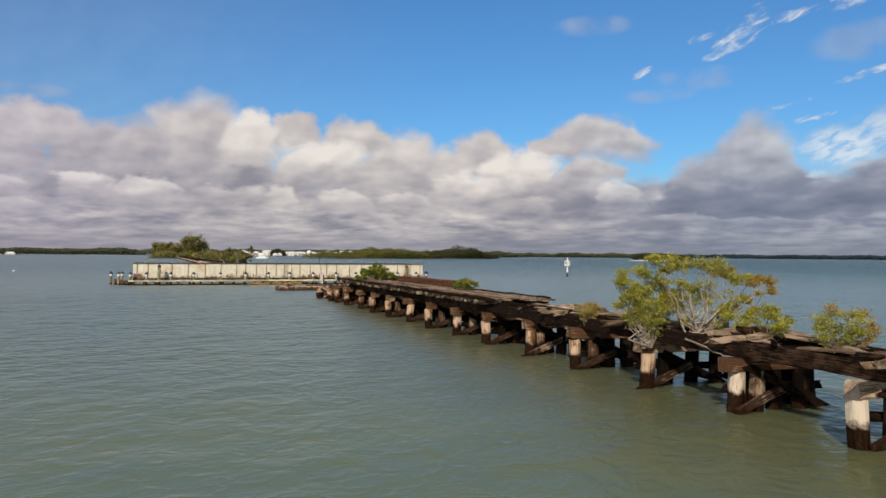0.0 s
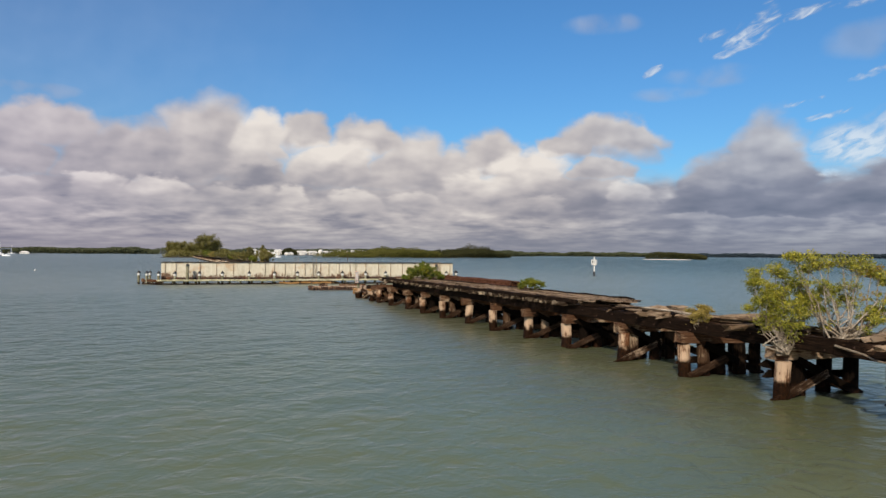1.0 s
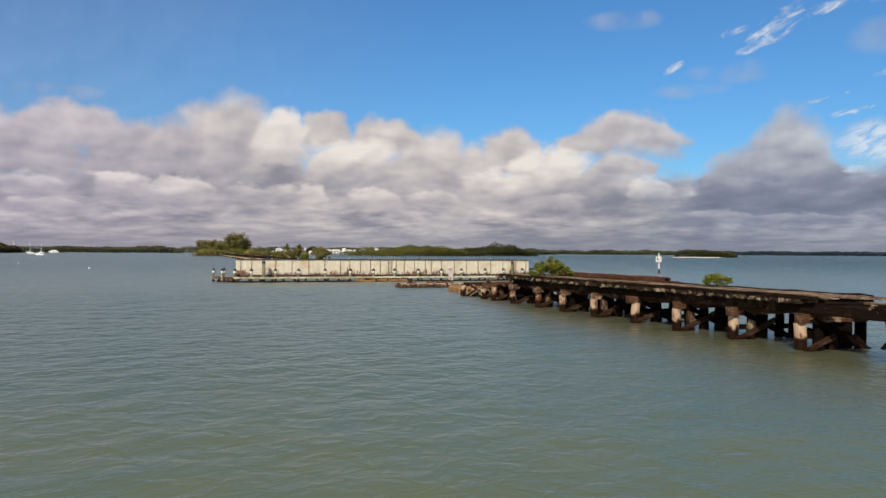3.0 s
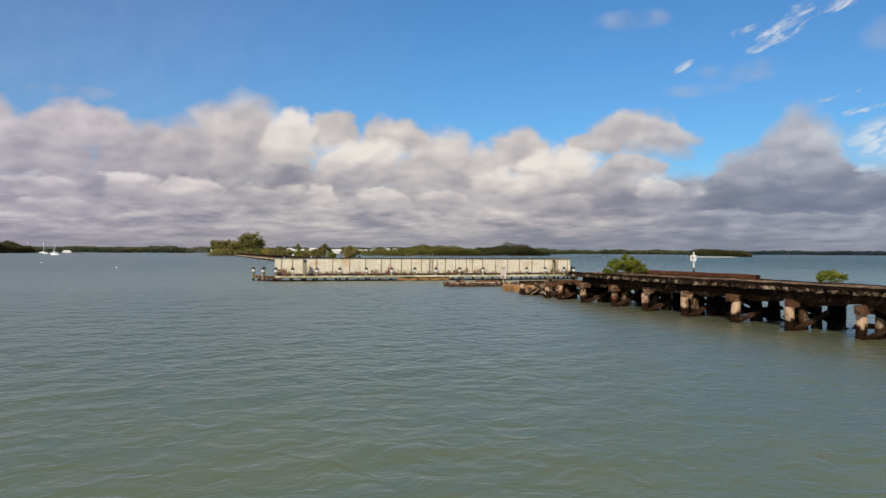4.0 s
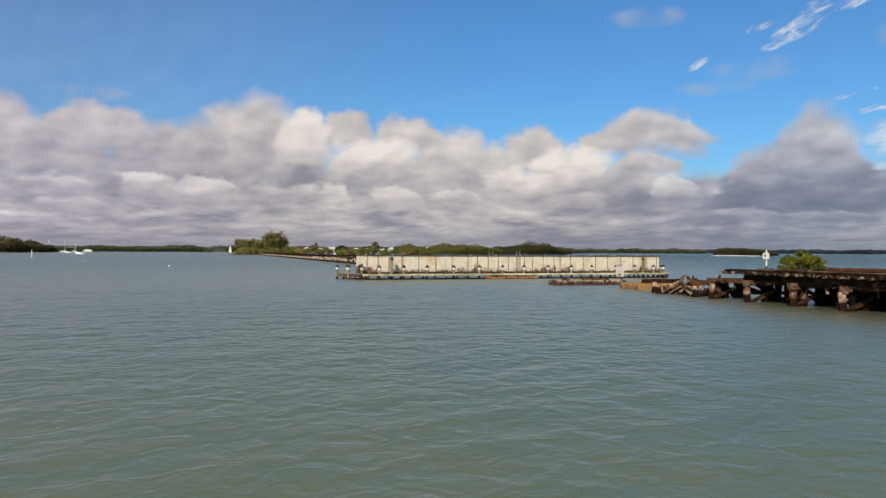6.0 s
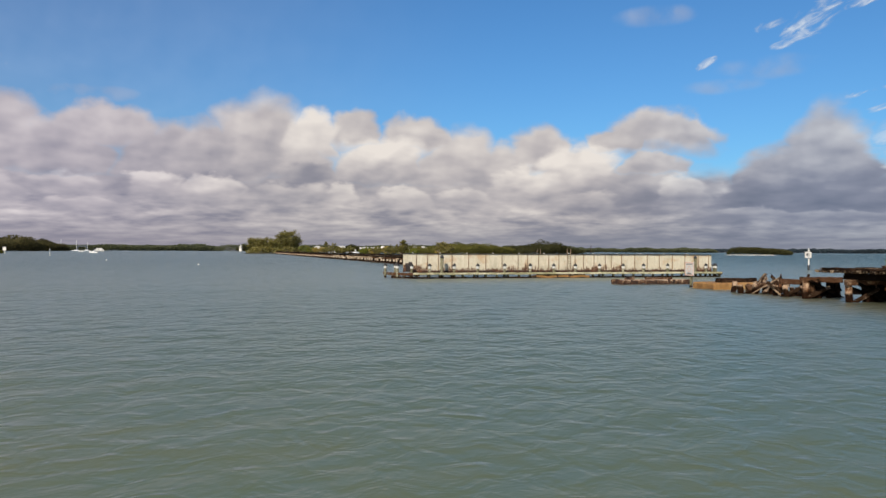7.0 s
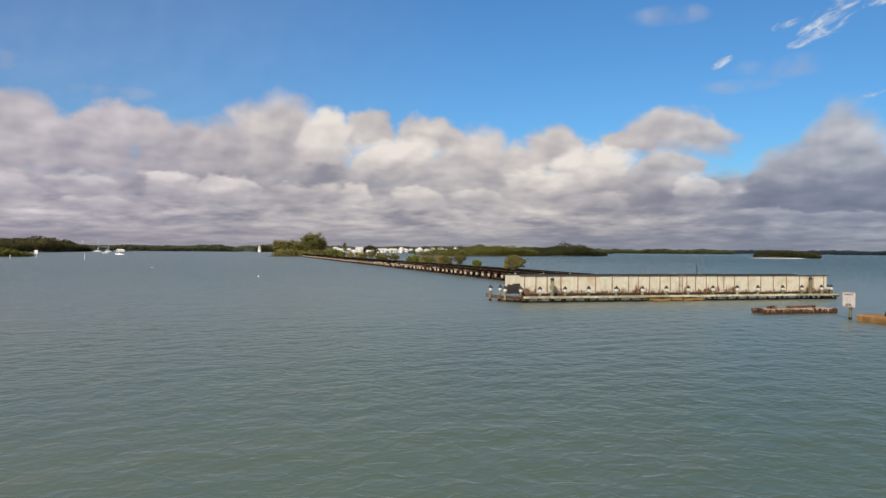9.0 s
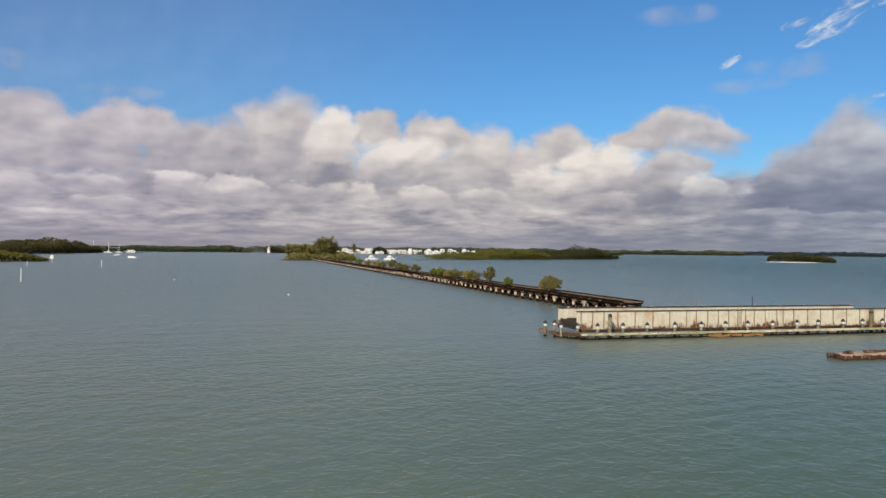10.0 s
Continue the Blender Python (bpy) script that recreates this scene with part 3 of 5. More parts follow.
def build_water():
    xs, ys = spaced(-4600, 4600, -75, 22, 0.24, 1.10), spaced(-4600, 4600, -16, 62, 0.24, 1.07)
    gx, gy = np.meshgrid(xs, ys)
    rng = np.random.default_rng(4)
    z = np.zeros_like(gx)
    for k in range(26):
        wave = rng.uniform(0.9, 3.0)
        t = radians(84 + rng.normal(0, 80))
        z += 0.0098 * wave * np.sin(2 * math.pi * (gx * math.cos(t) + gy * math.sin(t)) / wave + rng.uniform(0, 6.28))
    far = np.maximum.reduce([(-75 - gx) / 60, (gx - 22) / 60, (-16 - gy) / 60, (gy - 62) / 60, np.zeros_like(gx)])
    z *= 0.19 * np.clip(1 - far, 0, 1)
    ny, nx = gx.shape
    i = (np.arange(ny - 1)[:, None] * nx + np.arange(nx - 1)[None]).ravel()
    me = fast_mesh("water", np.stack([gx, gy, z], -1).reshape(-1, 3), np.stack([i, i + 1, i + nx + 1, i + nx], 1), M_WATER)
    me.polygons.foreach_set("use_smooth", np.ones(len(me.polygons), bool))
    tagged(new("water", me), "grey-green rippled bay water, murky and wind-ruffled", "water", kind="structure")


build_water()

# ---- the broken railway trestle on this side of the channel ----
S = 3.78                      # bent spacing
PILE_X = (0.10, 0.84, 1.56, 2.30, 3.05)
CAP_Z, STR_Z, TIE_Z, DECK_Z = 1.06, 1.43, 1.80, 2.0

pale_posts = [log("timber_post", 3.06, 0.235, 0.215, M_PILEPALE, 110 + i) for i in range(2)]
pile_meshes = [log("timber_post", 3.06, 0.235, 0.215, M_PILE, 100 + i) for i in range(6)]
brown_posts = [log("timber_post", 3.06, 0.225, 0.205, M_PILEBROWN, 130 + i) for i in range(3)]
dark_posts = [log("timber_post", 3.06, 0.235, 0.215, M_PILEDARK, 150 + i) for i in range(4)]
pale_cap = timber("pile_cap", 3.7, 0.37, 0.37, M_CAPPALE, 215, 0.014, 0.05, 0.08)
cap_meshes = [timber("pile_cap", ln, 0.37, 0.37, M_CAP, 200 + i, 0.010, 0.03, 0.05) for i, ln in enumerate((3.5, 3.3, 3.6, 3.25, 3.55, 3.65, 3.6))]
brace_meshes = [timber("cross_brace", ln, 0.10, 0.24, M_BRACE, 300 + i, 0.012, 0.09) for i, ln in enumerate((2.1, 1.6, 2.5, 1.9))]
dark_braces = [timber("cross_brace", ln, 0.10, 0.22, M_BRACEDARK, 320 + i, 0.012, 0.09) for i, ln in enumerate((3.3, 2.7, 3.5))]
stringer_meshes = [timber("stringer", S * 2 + 0.1, 0.19, 0.39, M_BEAM, 400 + i, 0.014, 0.05) for i in range(4)]
tie_meshes = [timber("tie", 3.45, 0.21, 0.17, M_TIE, 500 + i, 0.012, 0.06) for i in range(5)]
guard_meshes = [timber("guard_timber", 4.3, 0.20, 0.17, M_BEAM, 600 + i, 0.014, 0.05) for i in range(3)]
plank_meshes = [timber("plank", ln, 0.26, 0.07, M_PLANK, 700 + i, 0.010, 0.08) for i, ln in enumerate((4.2, 3.0, 2.0, 5.0))]


def bent(top, y, rng, broken=False):
    """A row of piles with its cap and the slanting braces on its near face."""
    for i, x in enumerate(PILE_X):
        if rng.random() < (0.12 if not broken else 0.3) and i not in (0, 4):
            continue
        short = rng.uniform(0.3, 1.1) if broken else 0.0
        lean = rng.normal(0, 6.0 if broken else 0.5 if i == 0 else 1.6, 2)
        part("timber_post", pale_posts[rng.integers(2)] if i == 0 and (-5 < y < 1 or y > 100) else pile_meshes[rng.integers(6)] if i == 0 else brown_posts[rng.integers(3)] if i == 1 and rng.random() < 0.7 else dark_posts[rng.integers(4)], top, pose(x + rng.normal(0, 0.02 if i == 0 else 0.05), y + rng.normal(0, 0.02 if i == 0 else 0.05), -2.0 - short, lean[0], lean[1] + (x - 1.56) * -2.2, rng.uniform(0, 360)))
    # Extra shade-coloured posts behind each bent fill out the dark under the deck.
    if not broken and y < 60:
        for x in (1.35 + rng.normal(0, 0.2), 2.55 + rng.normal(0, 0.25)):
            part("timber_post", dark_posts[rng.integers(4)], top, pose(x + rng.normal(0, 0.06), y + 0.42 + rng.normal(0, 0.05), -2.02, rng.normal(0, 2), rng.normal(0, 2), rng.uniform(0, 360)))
    if not broken:
        part("pile_cap", pale_cap if -5 < y < -2 or y > 100 and rng.random() < 0.4 else cap_meshes[rng.integers(4) if y > 10 else 4 + rng.integers(3)], top, pose(1.56 + rng.normal(0, 0.07), y, CAP_Z, 0, rng.normal(0, 0.6), rng.normal(0, 1.2)))
    if not broken:
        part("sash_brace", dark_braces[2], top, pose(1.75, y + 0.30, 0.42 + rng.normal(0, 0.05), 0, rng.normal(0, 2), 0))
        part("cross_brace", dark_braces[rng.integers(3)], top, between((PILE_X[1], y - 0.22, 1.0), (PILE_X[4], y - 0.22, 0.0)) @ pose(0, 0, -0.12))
    for side, low in ((-1, rng.random() < 0.92 or y < 60), (1, rng.random() < 0.7)):
        if low:
            flip = 1 if side < 0 else -1
            a, b = (PILE_X[0] + 0.02, y + 0.28 * side, 0.06), (PILE_X[2], y + 0.28 * side, 0.62)
            if flip < 0:
                a, b = (PILE_X[0], y + 0.28, 0.98), (PILE_X[4], y + 0.28, 0.05)
            m = between(a, b)
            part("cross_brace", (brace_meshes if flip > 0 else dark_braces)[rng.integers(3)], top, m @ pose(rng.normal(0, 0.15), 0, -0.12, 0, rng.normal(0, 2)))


def near_trestle():
    rng = np.random.default_rng(11)
    top = thing("timber_trestle", "broken old railway trestle of dark weathered timber standing in the water", "trestle")
    for k in range(-3, 13):
        bent(top, k * 3.88, rng)
    # Two chords of stringers; the track is gone from the first part.
    for x in (0.30, 0.52, 0.74, 2.34, 2.56, 2.78):
        for j in range(-2, 7):
            if (x, j) in ((0.74, 0), (2.34, 1), (0.52, -1)):
                continue
            y = j * 2 * S - S / 2 + (S if x in (0.52, 2.56) else 0)
            if y + S > 46.2:
                continue
            part("stringer", stringer_meshes[rng.integers(4)], top, pose(x + rng.normal(0, 0.015), y, STR_Z + rng.normal(0, 0.012), 0, 0, 90 + rng.normal(0, 0.15)))
    # Ties, guard timbers and deck planks further on.
    for i in range(73):
        y = 15.6 + i * 0.41
        part("tie", tie_meshes[rng.integers(5)], top, pose(1.55 + rng.normal(0, 0.06), y, TIE_Z + 0.02 + rng.normal(0, 0.01), 0, 0, rng.normal(0, 1.2)))
    for x, y0 in ((0.02, 17.0), (2.96, 17.2)):
        for j in range(7):
            part("guard_timber", guard_meshes[rng.integers(3)], top, pose(x + rng.normal(0, 0.02), y0 + j * 4.28, DECK_Z - 0.03, 0, 0, 90 + rng.normal(0, 0.4)))
    for i in range(10):
        for j in range(7):
            if rng.random() < 0.06:
                continue
            part("plank", plank_meshes[0], top, pose(0.34 + i * 0.27, 17.6 + j * 4.25 + rng.normal(0, 0.25) - 0.12 * i, DECK_Z + 0.02 + rng.normal(0, 0.006), 0, 0, 90 + rng.normal(0, 0.4)))
    for i, (x, y, z, t) in enumerate(((2.2, 15.0, 2.02, 84), (2.75, 15.6, 2.03, 70), (1.6, 15.6, 2.02, 95), (0.9, 16.0, 2.02, 80))):
        part("plank", plank_meshes[1], top, pose(x, y, z, 0, 1, t))
    # Loose boards left on the bare stringers.
    for x, y, z, ry, rz, k in ((1.6, -4.8, 1.84, 2, 78, 0), (0.9, -3.2, 1.86, 1, 99, 1), (2.0, -1.2, 1.85, -2, 70, 3), (1.2, 0.9, 1.87, 0, 62, 1), (1.9, 2.4, 1.84, 1, 96, 0),
                               (1.0, 4.6, 1.84, -1, 84, 2), (2.1, 6.2, 1.85, 1, 75, 3), (1.3, 8.3, 1.86, 2, 100, 0), (2.2, 10.2, 1.84, 0, 86, 1), (0.8, 11.3, 1.86, -1, 93, 2), (1.7, 13.0, 1.87, 1, 82, 0)):
        part("plank", plank_meshes[k], top, pose(x, y, z, 0, ry, rz))
    scraps = [timber("broken_tie", ln, 0.22, 0.15, M_PLANK, 730 + i, 0.02, 0.10) for i, ln in enumerate((1.2, 2.2, 1.7, 2.9))]
    for i in range(15):
        y = -9.5 + i * 1.6 + rng.normal(0, 0.3)
        part("broken_tie", scraps[i % 4], top, pose((0.75, 1.6, 2.3)[i % 3] + rng.normal(0, 0.2), y, 1.80 + 0.03 * (i % 2), rng.normal(0, 3), rng.normal(0, 1.5), rng.normal(0, 16) + (90 if i % 5 == 0 else 0)))
    debris = [timber("broken_board", ln, wd, th, m, 760 + i, 0.02, 0.12) for i, (ln, wd, th, m) in enumerate(((0.7, 0.16, 0.07, M_PLANK), (1.1, 0.12, 0.09, M_BEAM), (0.5, 0.2, 0.12, M_CAP), (1.6, 0.10, 0.06, M_TIE), (0.9, 0.14, 0.10, M_BEAM)))]
    for i in range(28):
        y = -10.0 + 25.5 * (i + rng.uniform(0, 1)) / 28
        part("broken_board", debris[i % 5], top, pose((0.45, 2.5, 0.6, 0.5, 2.6)[(i * 2) % 5] + rng.normal(0, 0.16), y, 1.83 + abs(rng.normal(0, 0.04)), rng.normal(0, 9), rng.normal(0, 5), rng.uniform(0, 180)))
    part("driftwood", log("driftwood", 1.9, 0.035, 0.02, M_BARK, 720, 6), top, between((0.13, 1.85, 1.70), (-0.02, 0.15, 1.44)) @ pose(-0.95, 0, 0, 0, 90, 0), "bleached stick")
    part("driftwood", log("driftwood", 2.6, 0.06, 0.03, M_BARK, 721, 6), top, pose(1.2, 8.6, 1.95, 88, 0, 190), "bleached stick")
    part("broken_log", log("broken_log", 1.6, 0.12, 0.09, M_BEAM, 722, 9), top, pose(2.4, 0.9, 1.92, 84, 0, -80), "dark broken log")
    head = lathe("bolt", [(0.025, 0), (0.025, 0.02), (0.012, 0.03)], M_RUST, 8)
    for i in range(26):
        part("bolt", head, top, pose(0.205, -7.2 + i * 0.94 + rng.normal(0, 0.1), 1.62 + (0.08 if i % 2 else -0.08), 0, -90, 0))
    return top


near_trestle()


def wrecked_bents():
    rng = np.random.default_rng(23)
    top = thing("collapsed_trestle_bents", "collapsed stumps and tangled planks of reddish rotten timber in the water", "trestle ruin")
    for k in (13, 14):
        bent(top, k * S - 0.4, rng, broken=True)
    part("pile_cap", cap_meshes[1], top, pose(1.7, 13 * S - 0.3, 0.80, 0, 3, 4))
    part("pile_cap", cap_meshes[3], top, pose(1.9, 14 * S - 0.6, 0.42, 0, -7, -8))
    stumps = [log("stump", 2.9, 0.2, 0.17, M_PILE, 840 + i, 10, 0.05, 5) for i in range(4)]
    for i in range(18):
        part("stump", stumps[i % 4], top, pose(rng.uniform(0.0, 3.2), rng.uniform(46.8, 55.0), rng.uniform(-2.5, -1.95), rng.normal(0, 5), rng.normal(0, 5), 60 * i))
    shards = [timber("fallen_plank", ln, 0.09, 0.20, M_BRACE, 860 + i, 0.012, 0.08) for i, ln in enumerate((1.6, 2.3, 1.2, 1.9))]
    shards += [timber("fallen_plank", ln, 0.22, 0.07, M_PLANK, 870 + i, 0.012, 0.08) for i, ln in enumerate((1.7, 2.2))]
    for i in range(18):
        a = Vector((rng.uniform(0.0, 3.0), rng.uniform(47.2, 54.4), rng.uniform(0.0, 0.25)))
        b = a + Vector((rng.uniform(-1.2, 1.2), rng.uniform(-1.0, 1.0), rng.uniform(0.35, 0.9)))
        part("fallen_plank", shards[i % 6], top, between(a, b))
    return top


wrecked_bents()


def side_platform():
    """A stack of rust-red timbers on a low staging against the far side of the trestle."""
    top = thing("side_platform", "staging of rust-red timbers alongside the old trestle", "platform", (0, 0, 0))
    for i, x in enumerate((3.75, 4.6, 5.4)):
        for j, y in enumerate((33.0, 36.8, 40.6, 44.2)):
            part("timber_post", pile_meshes[(i + j) % 6], top, pose(x, y, -1.55, 0, 0, 40 * i + 70 * j))
    long_beam = [timber("platform_timber", 13.4, 0.30, 0.28, M_RED, 800 + i, 0.02, 0.15) for i in range(3)]
    cross = timber("platform_cross_timber", 2.5, 0.28, 0.26, M_RED, 810)
    for y in (33.0, 36.8, 40.6, 44.2):
        part("platform_cross_timber", cross, top, pose(4.6, y, 1.50))
    for i in range(6):
        part("platform_timber", long_beam[i % 3], top, pose(3.6 + i * 0.38, 37.9 - 0.25 * (i % 3), 1.76 + (0.02 if i % 2 else 0), 0, 0, 90 + 0.5 * (i % 3 - 1)))
    for i in range(3):
        part("platform_timber", long_beam[i], top, pose(4.7 + i * 0.36, 37.7 + 0.3 * i, 1.99, 0, 0, 90.6))


side_platform()


# ---- footing, crib and warning sign in the channel ----
def footing():
    top = thing("pier_footing", "low concrete footing stained orange with a black timber on top", "footing", (3.55, 59.2, 0))
    part("concrete_block", block("concrete_block", 4.7, 3.0, 1.55, M_ORANGE, 0.12), top, pose(0, 0, -1.0))
    part("black_timber", timber("black_timber", 3.9, 0.5, 0.38, M_BEAM, 821, 0.02), top, pose(0.55, -0.6, 0.54, 0, 0, 1))


def crib():
    rng = np.random.default_rng(31)
    top = thing("oyster_crib", "low timber crib crusted with oysters, a worn slab on top", "crib", (2.1, 68.4, 0), turn=-1)
    stub = [log("stub_post", 1.3, 0.16, 0.17, M_OYSTER, 830 + i, 8, 0.06, 4) for i in range(4)]
    part("slab", block("slab", 7.3, 1.7, 0.30, M_SLAB, 0.05), top, pose(0, 0, 0.12))
    for i in range(26):
        part("stub_post", stub[i % 4], top, pose(-3.6 + i * 0.288, -0.86 + rng.normal(0, 0.04), -0.92 + rng.normal(0, 0.05), rng.normal(0, 3), rng.normal(0, 3), 50 * i))
    for i in range(6):
        for x in (-3.66, 3.66):
            part("stub_post", stub[(i + 1) % 4], top, pose(x, -0.7 + i * 0.29, -0.90 + rng.normal(0, 0.05), rng.normal(0, 3), rng.normal(0, 3), 70 * i))
    part("top_timber", timber("top_timber", 2.9, 0.3, 0.2, M_CAP, 841, 0.02), top, pose(1.0, 0.4, 0.42, 0, 0, 3))
    part("top_timber", timber("top_timber", 0.8, 0.5, 0.22, M_OYSTER, 842, 0.04), top, pose(-2.3, 0.2, 0.42, 0, 0, 20))


def warning_sign():
    top = thing("warning_sign", "white square notice board with faded orange border on a wooden post", "sign", (2.15, 62.2, 0))
    part("post", log("post", 3.9, 0.13, 0.12, M_FPILE, 851), top, pose(0, 0, -2))
    board = part("board", block("board", 0.04, 1.30, 1.20, M_SIGN, 0.008), top, pose(-0.16, 0, 1.0))
    for y, z, sy, sz in ((0, 0.03, 1.22, 0.05), (0, 1.12, 1.22, 0.05), (-0.585, 0.09, 0.05, 1.02), (0.585, 0.09, 0.05, 1.02)):
        part("border", block("border", 0.006, sy, sz, M_SIGNRED, 0), board, pose(-0.024, y, z), "faded orange border")
    ring = []
    for r in (0.30, 0.255):
        for j in range(4):
            t = math.pi / 2 * j
            ring.append((0, r * math.cos(t), r * math.sin(t)))
    me = mesh_of("diamond", ring, [(j, (j + 1) % 4, 4 + (j + 1) % 4, 4 + j) for j in range(4)], M_SIGNRED)
    part("diamond", me, board, pose(-0.026, 0, 0.60), "orange diamond outline")
    for z, wide in ((0.99, 0.9), (0.20, 0.55), (0.11, 0.7)):
        part("text_bar", block("text_bar", 0.005, wide, 0.07, M_INK, 0), board, pose(-0.024, 0, z), "bar of dark lettering")


footing()
crib()
warning_sign()


# ---- the swing span, left open, and its fender ----
GX0, GX1, GZ0, GZ1 = -17.15, 21.75, 0.62, 2.74
STIFF = (-16.7, -15.4, -14.1, -12.5, -10.5, -8.4, -6.4, -4.4, -3.2, -1.8, -0.5, 0.8, 2.9, 4.0, 5.4, 6.9, 7.7, 9.1, 10.9, 12.6, 14.3, 16.1, 17.9, 19.8, 21.3)


def girder(top, y, out):
    """A plate girder: web, flanges and stiffeners on its outer face (out: -1 towards the camera's side)."""
    length, mid, high = GX1 - GX0, (GX0 + GX1) / 2, GZ1 - GZ0
    g = part("plate_girder", block("plate_girder", length, 0.05, high, M_PAINT, 0.004), top, pose(mid, y, GZ0))
    part("top_flange", block("top_flange", length + 0.06, 0.36, 0.05, M_OXIDE, 0.006), g, pose(0, 0, high), "dark rusty top flange")
    part("bottom_flange", block("bottom_flange", length + 0.06, 0.36, 0.06, M_RUST, 0.006), g, pose(0, 0, -0.06), "rusted bottom flange")
    part("bottom_angle", block("bottom_angle", length, 0.10, 0.22, M_RUST, 0.01), g, pose(0, out * 0.07, 0.002), "rusted edge angle")
    bar = block("stiffener", 0.05, 0.11, high - 0.24, M_STIFF, 0.006)
    for x in STIFF:
        part("stiffener", bar, g, pose(x - mid, out * 0.076, 0.225))
    for i, x in enumerate(np.arange(GX0 + 1.2, GX1, 3.4)):
        if out > 0:
            part("flange_clip", block("flange_clip", 0.16, 0.2, 0.09, M_WHITE, 0.01), g, pose(x - mid, 0, high + 0.05), "pale clip on the flange")
    return g


def swing_bridge():
    top = thing("swing_bridge", "white rust-stained plate-girder swing span standing open over its pier", "bridge", (2.2, 88.9, 0), turn=-1.6)
    shift = Matrix.Translation((-2.2, -88.9, 0))

    def put(name, data, m, label=""):
        return part(name, data, top, shift @ m, label)

    for y, out in ((86.35, -1), (91.45, 1)):
        g = girder(top, y, out)
        g.matrix_basis = shift @ g.matrix_basis
    beam = block("floor_beam", 0.22, 5.0, 0.62, M_OXIDE, 0.01)
    for x in np.arange(GX0 + 0.4, GX1, 2.55):
        put("floor_beam", beam, pose(x, 88.9, 0.72))
    rail = block("track_stringer", GX1 - GX0 - 0.6, 0.2, 0.42, M_OXIDE, 0.01)
    for y in (88.1, 89.7):
        put("track_stringer", rail, pose((GX0 + GX1) / 2, y, 1.345))
    put("end_floor_beam", block("end_floor_beam", 0.25, 4.9, 0.5, M_OXIDE, 0.02), pose(GX0 + 0.35, 88.9, 1.1), "dark rusty end beam")
    put("drum", lathe("drum", [(3.0, -0.2), (3.0, 0.35), (2.6, 0.4), (2.6, 0.6)], M_RUST, 28), pose(2.2, 88.9, 0), "rusted turning drum")
    for x0, y in ((2.05, 86.15), (0.4, 91.6)):
        for dx in (-0.22, 0.22):
            put("ladder_rail", block("ladder_rail", 0.05, 0.05, 2.75, M_STIFF, 0.004), pose(x0 + dx, y, 0.66))
        for i in range(7):
            put("ladder_rung", block("ladder_rung", 0.40, 0.03, 0.03, M_RUST, 0.003), pose(x0, y, 0.8 + i * 0.28))
    put("thin_mast", block("thin_mast", 0.06, 0.06, 1.9, M_RUST, 0.004), pose(7.6, 91.6, 2.0))


def pivot_pier():
    t = thing("pivot_pier", "round concrete pier under the swing span, stained with rust", "pier", (2.2, 88.9, 0))
    part("concrete_drum", lathe("concrete_drum", [(3.6, -2.0), (3.6, 0.05), (3.4, 0.12), (3.0, 0.12)], M_ORANGE, 32), t)


swing_bridge()
pivot_pier()


def fender_pile(at, tall=False, group="fender piles"):
    high = 1.62 if not tall else 2.55
    t = thing("fender_pile", "tall grey-green fender post with a dark top" if tall else "fender post with white collar and black conical cap", "pile", at, group)
    r = 0.16 if not tall else 0.20
    part("shaft", log("shaft", 2.0 + high - 0.25, r, r * 0.95, M_FPILE, 900, 12, 0.02), t, pose(0, 0, -2.0))
    if tall:
        part("cap", lathe("cap", [(0.215, 0), (0.215, 0.16), (0.12, 0.3), (0.02, 0.34)], M_BLACK), t, pose(0, 0, high - 0.26))
    else:
        part("collar", lathe("collar", [(0.19, 0), (0.195, 0.02), (0.195, 0.27), (0.18, 0.29)], M_WHITE), t, pose(0, 0, high - 0.53), "white collar")
        part("cap", lathe("cap", [(0.24, 0), (0.24, 0.06), (0.17, 0.16), (0.06, 0.30), (0.01, 0.34)], M_BLACK), t, pose(0, 0, high - 0.26), "black conical cap")
    return t


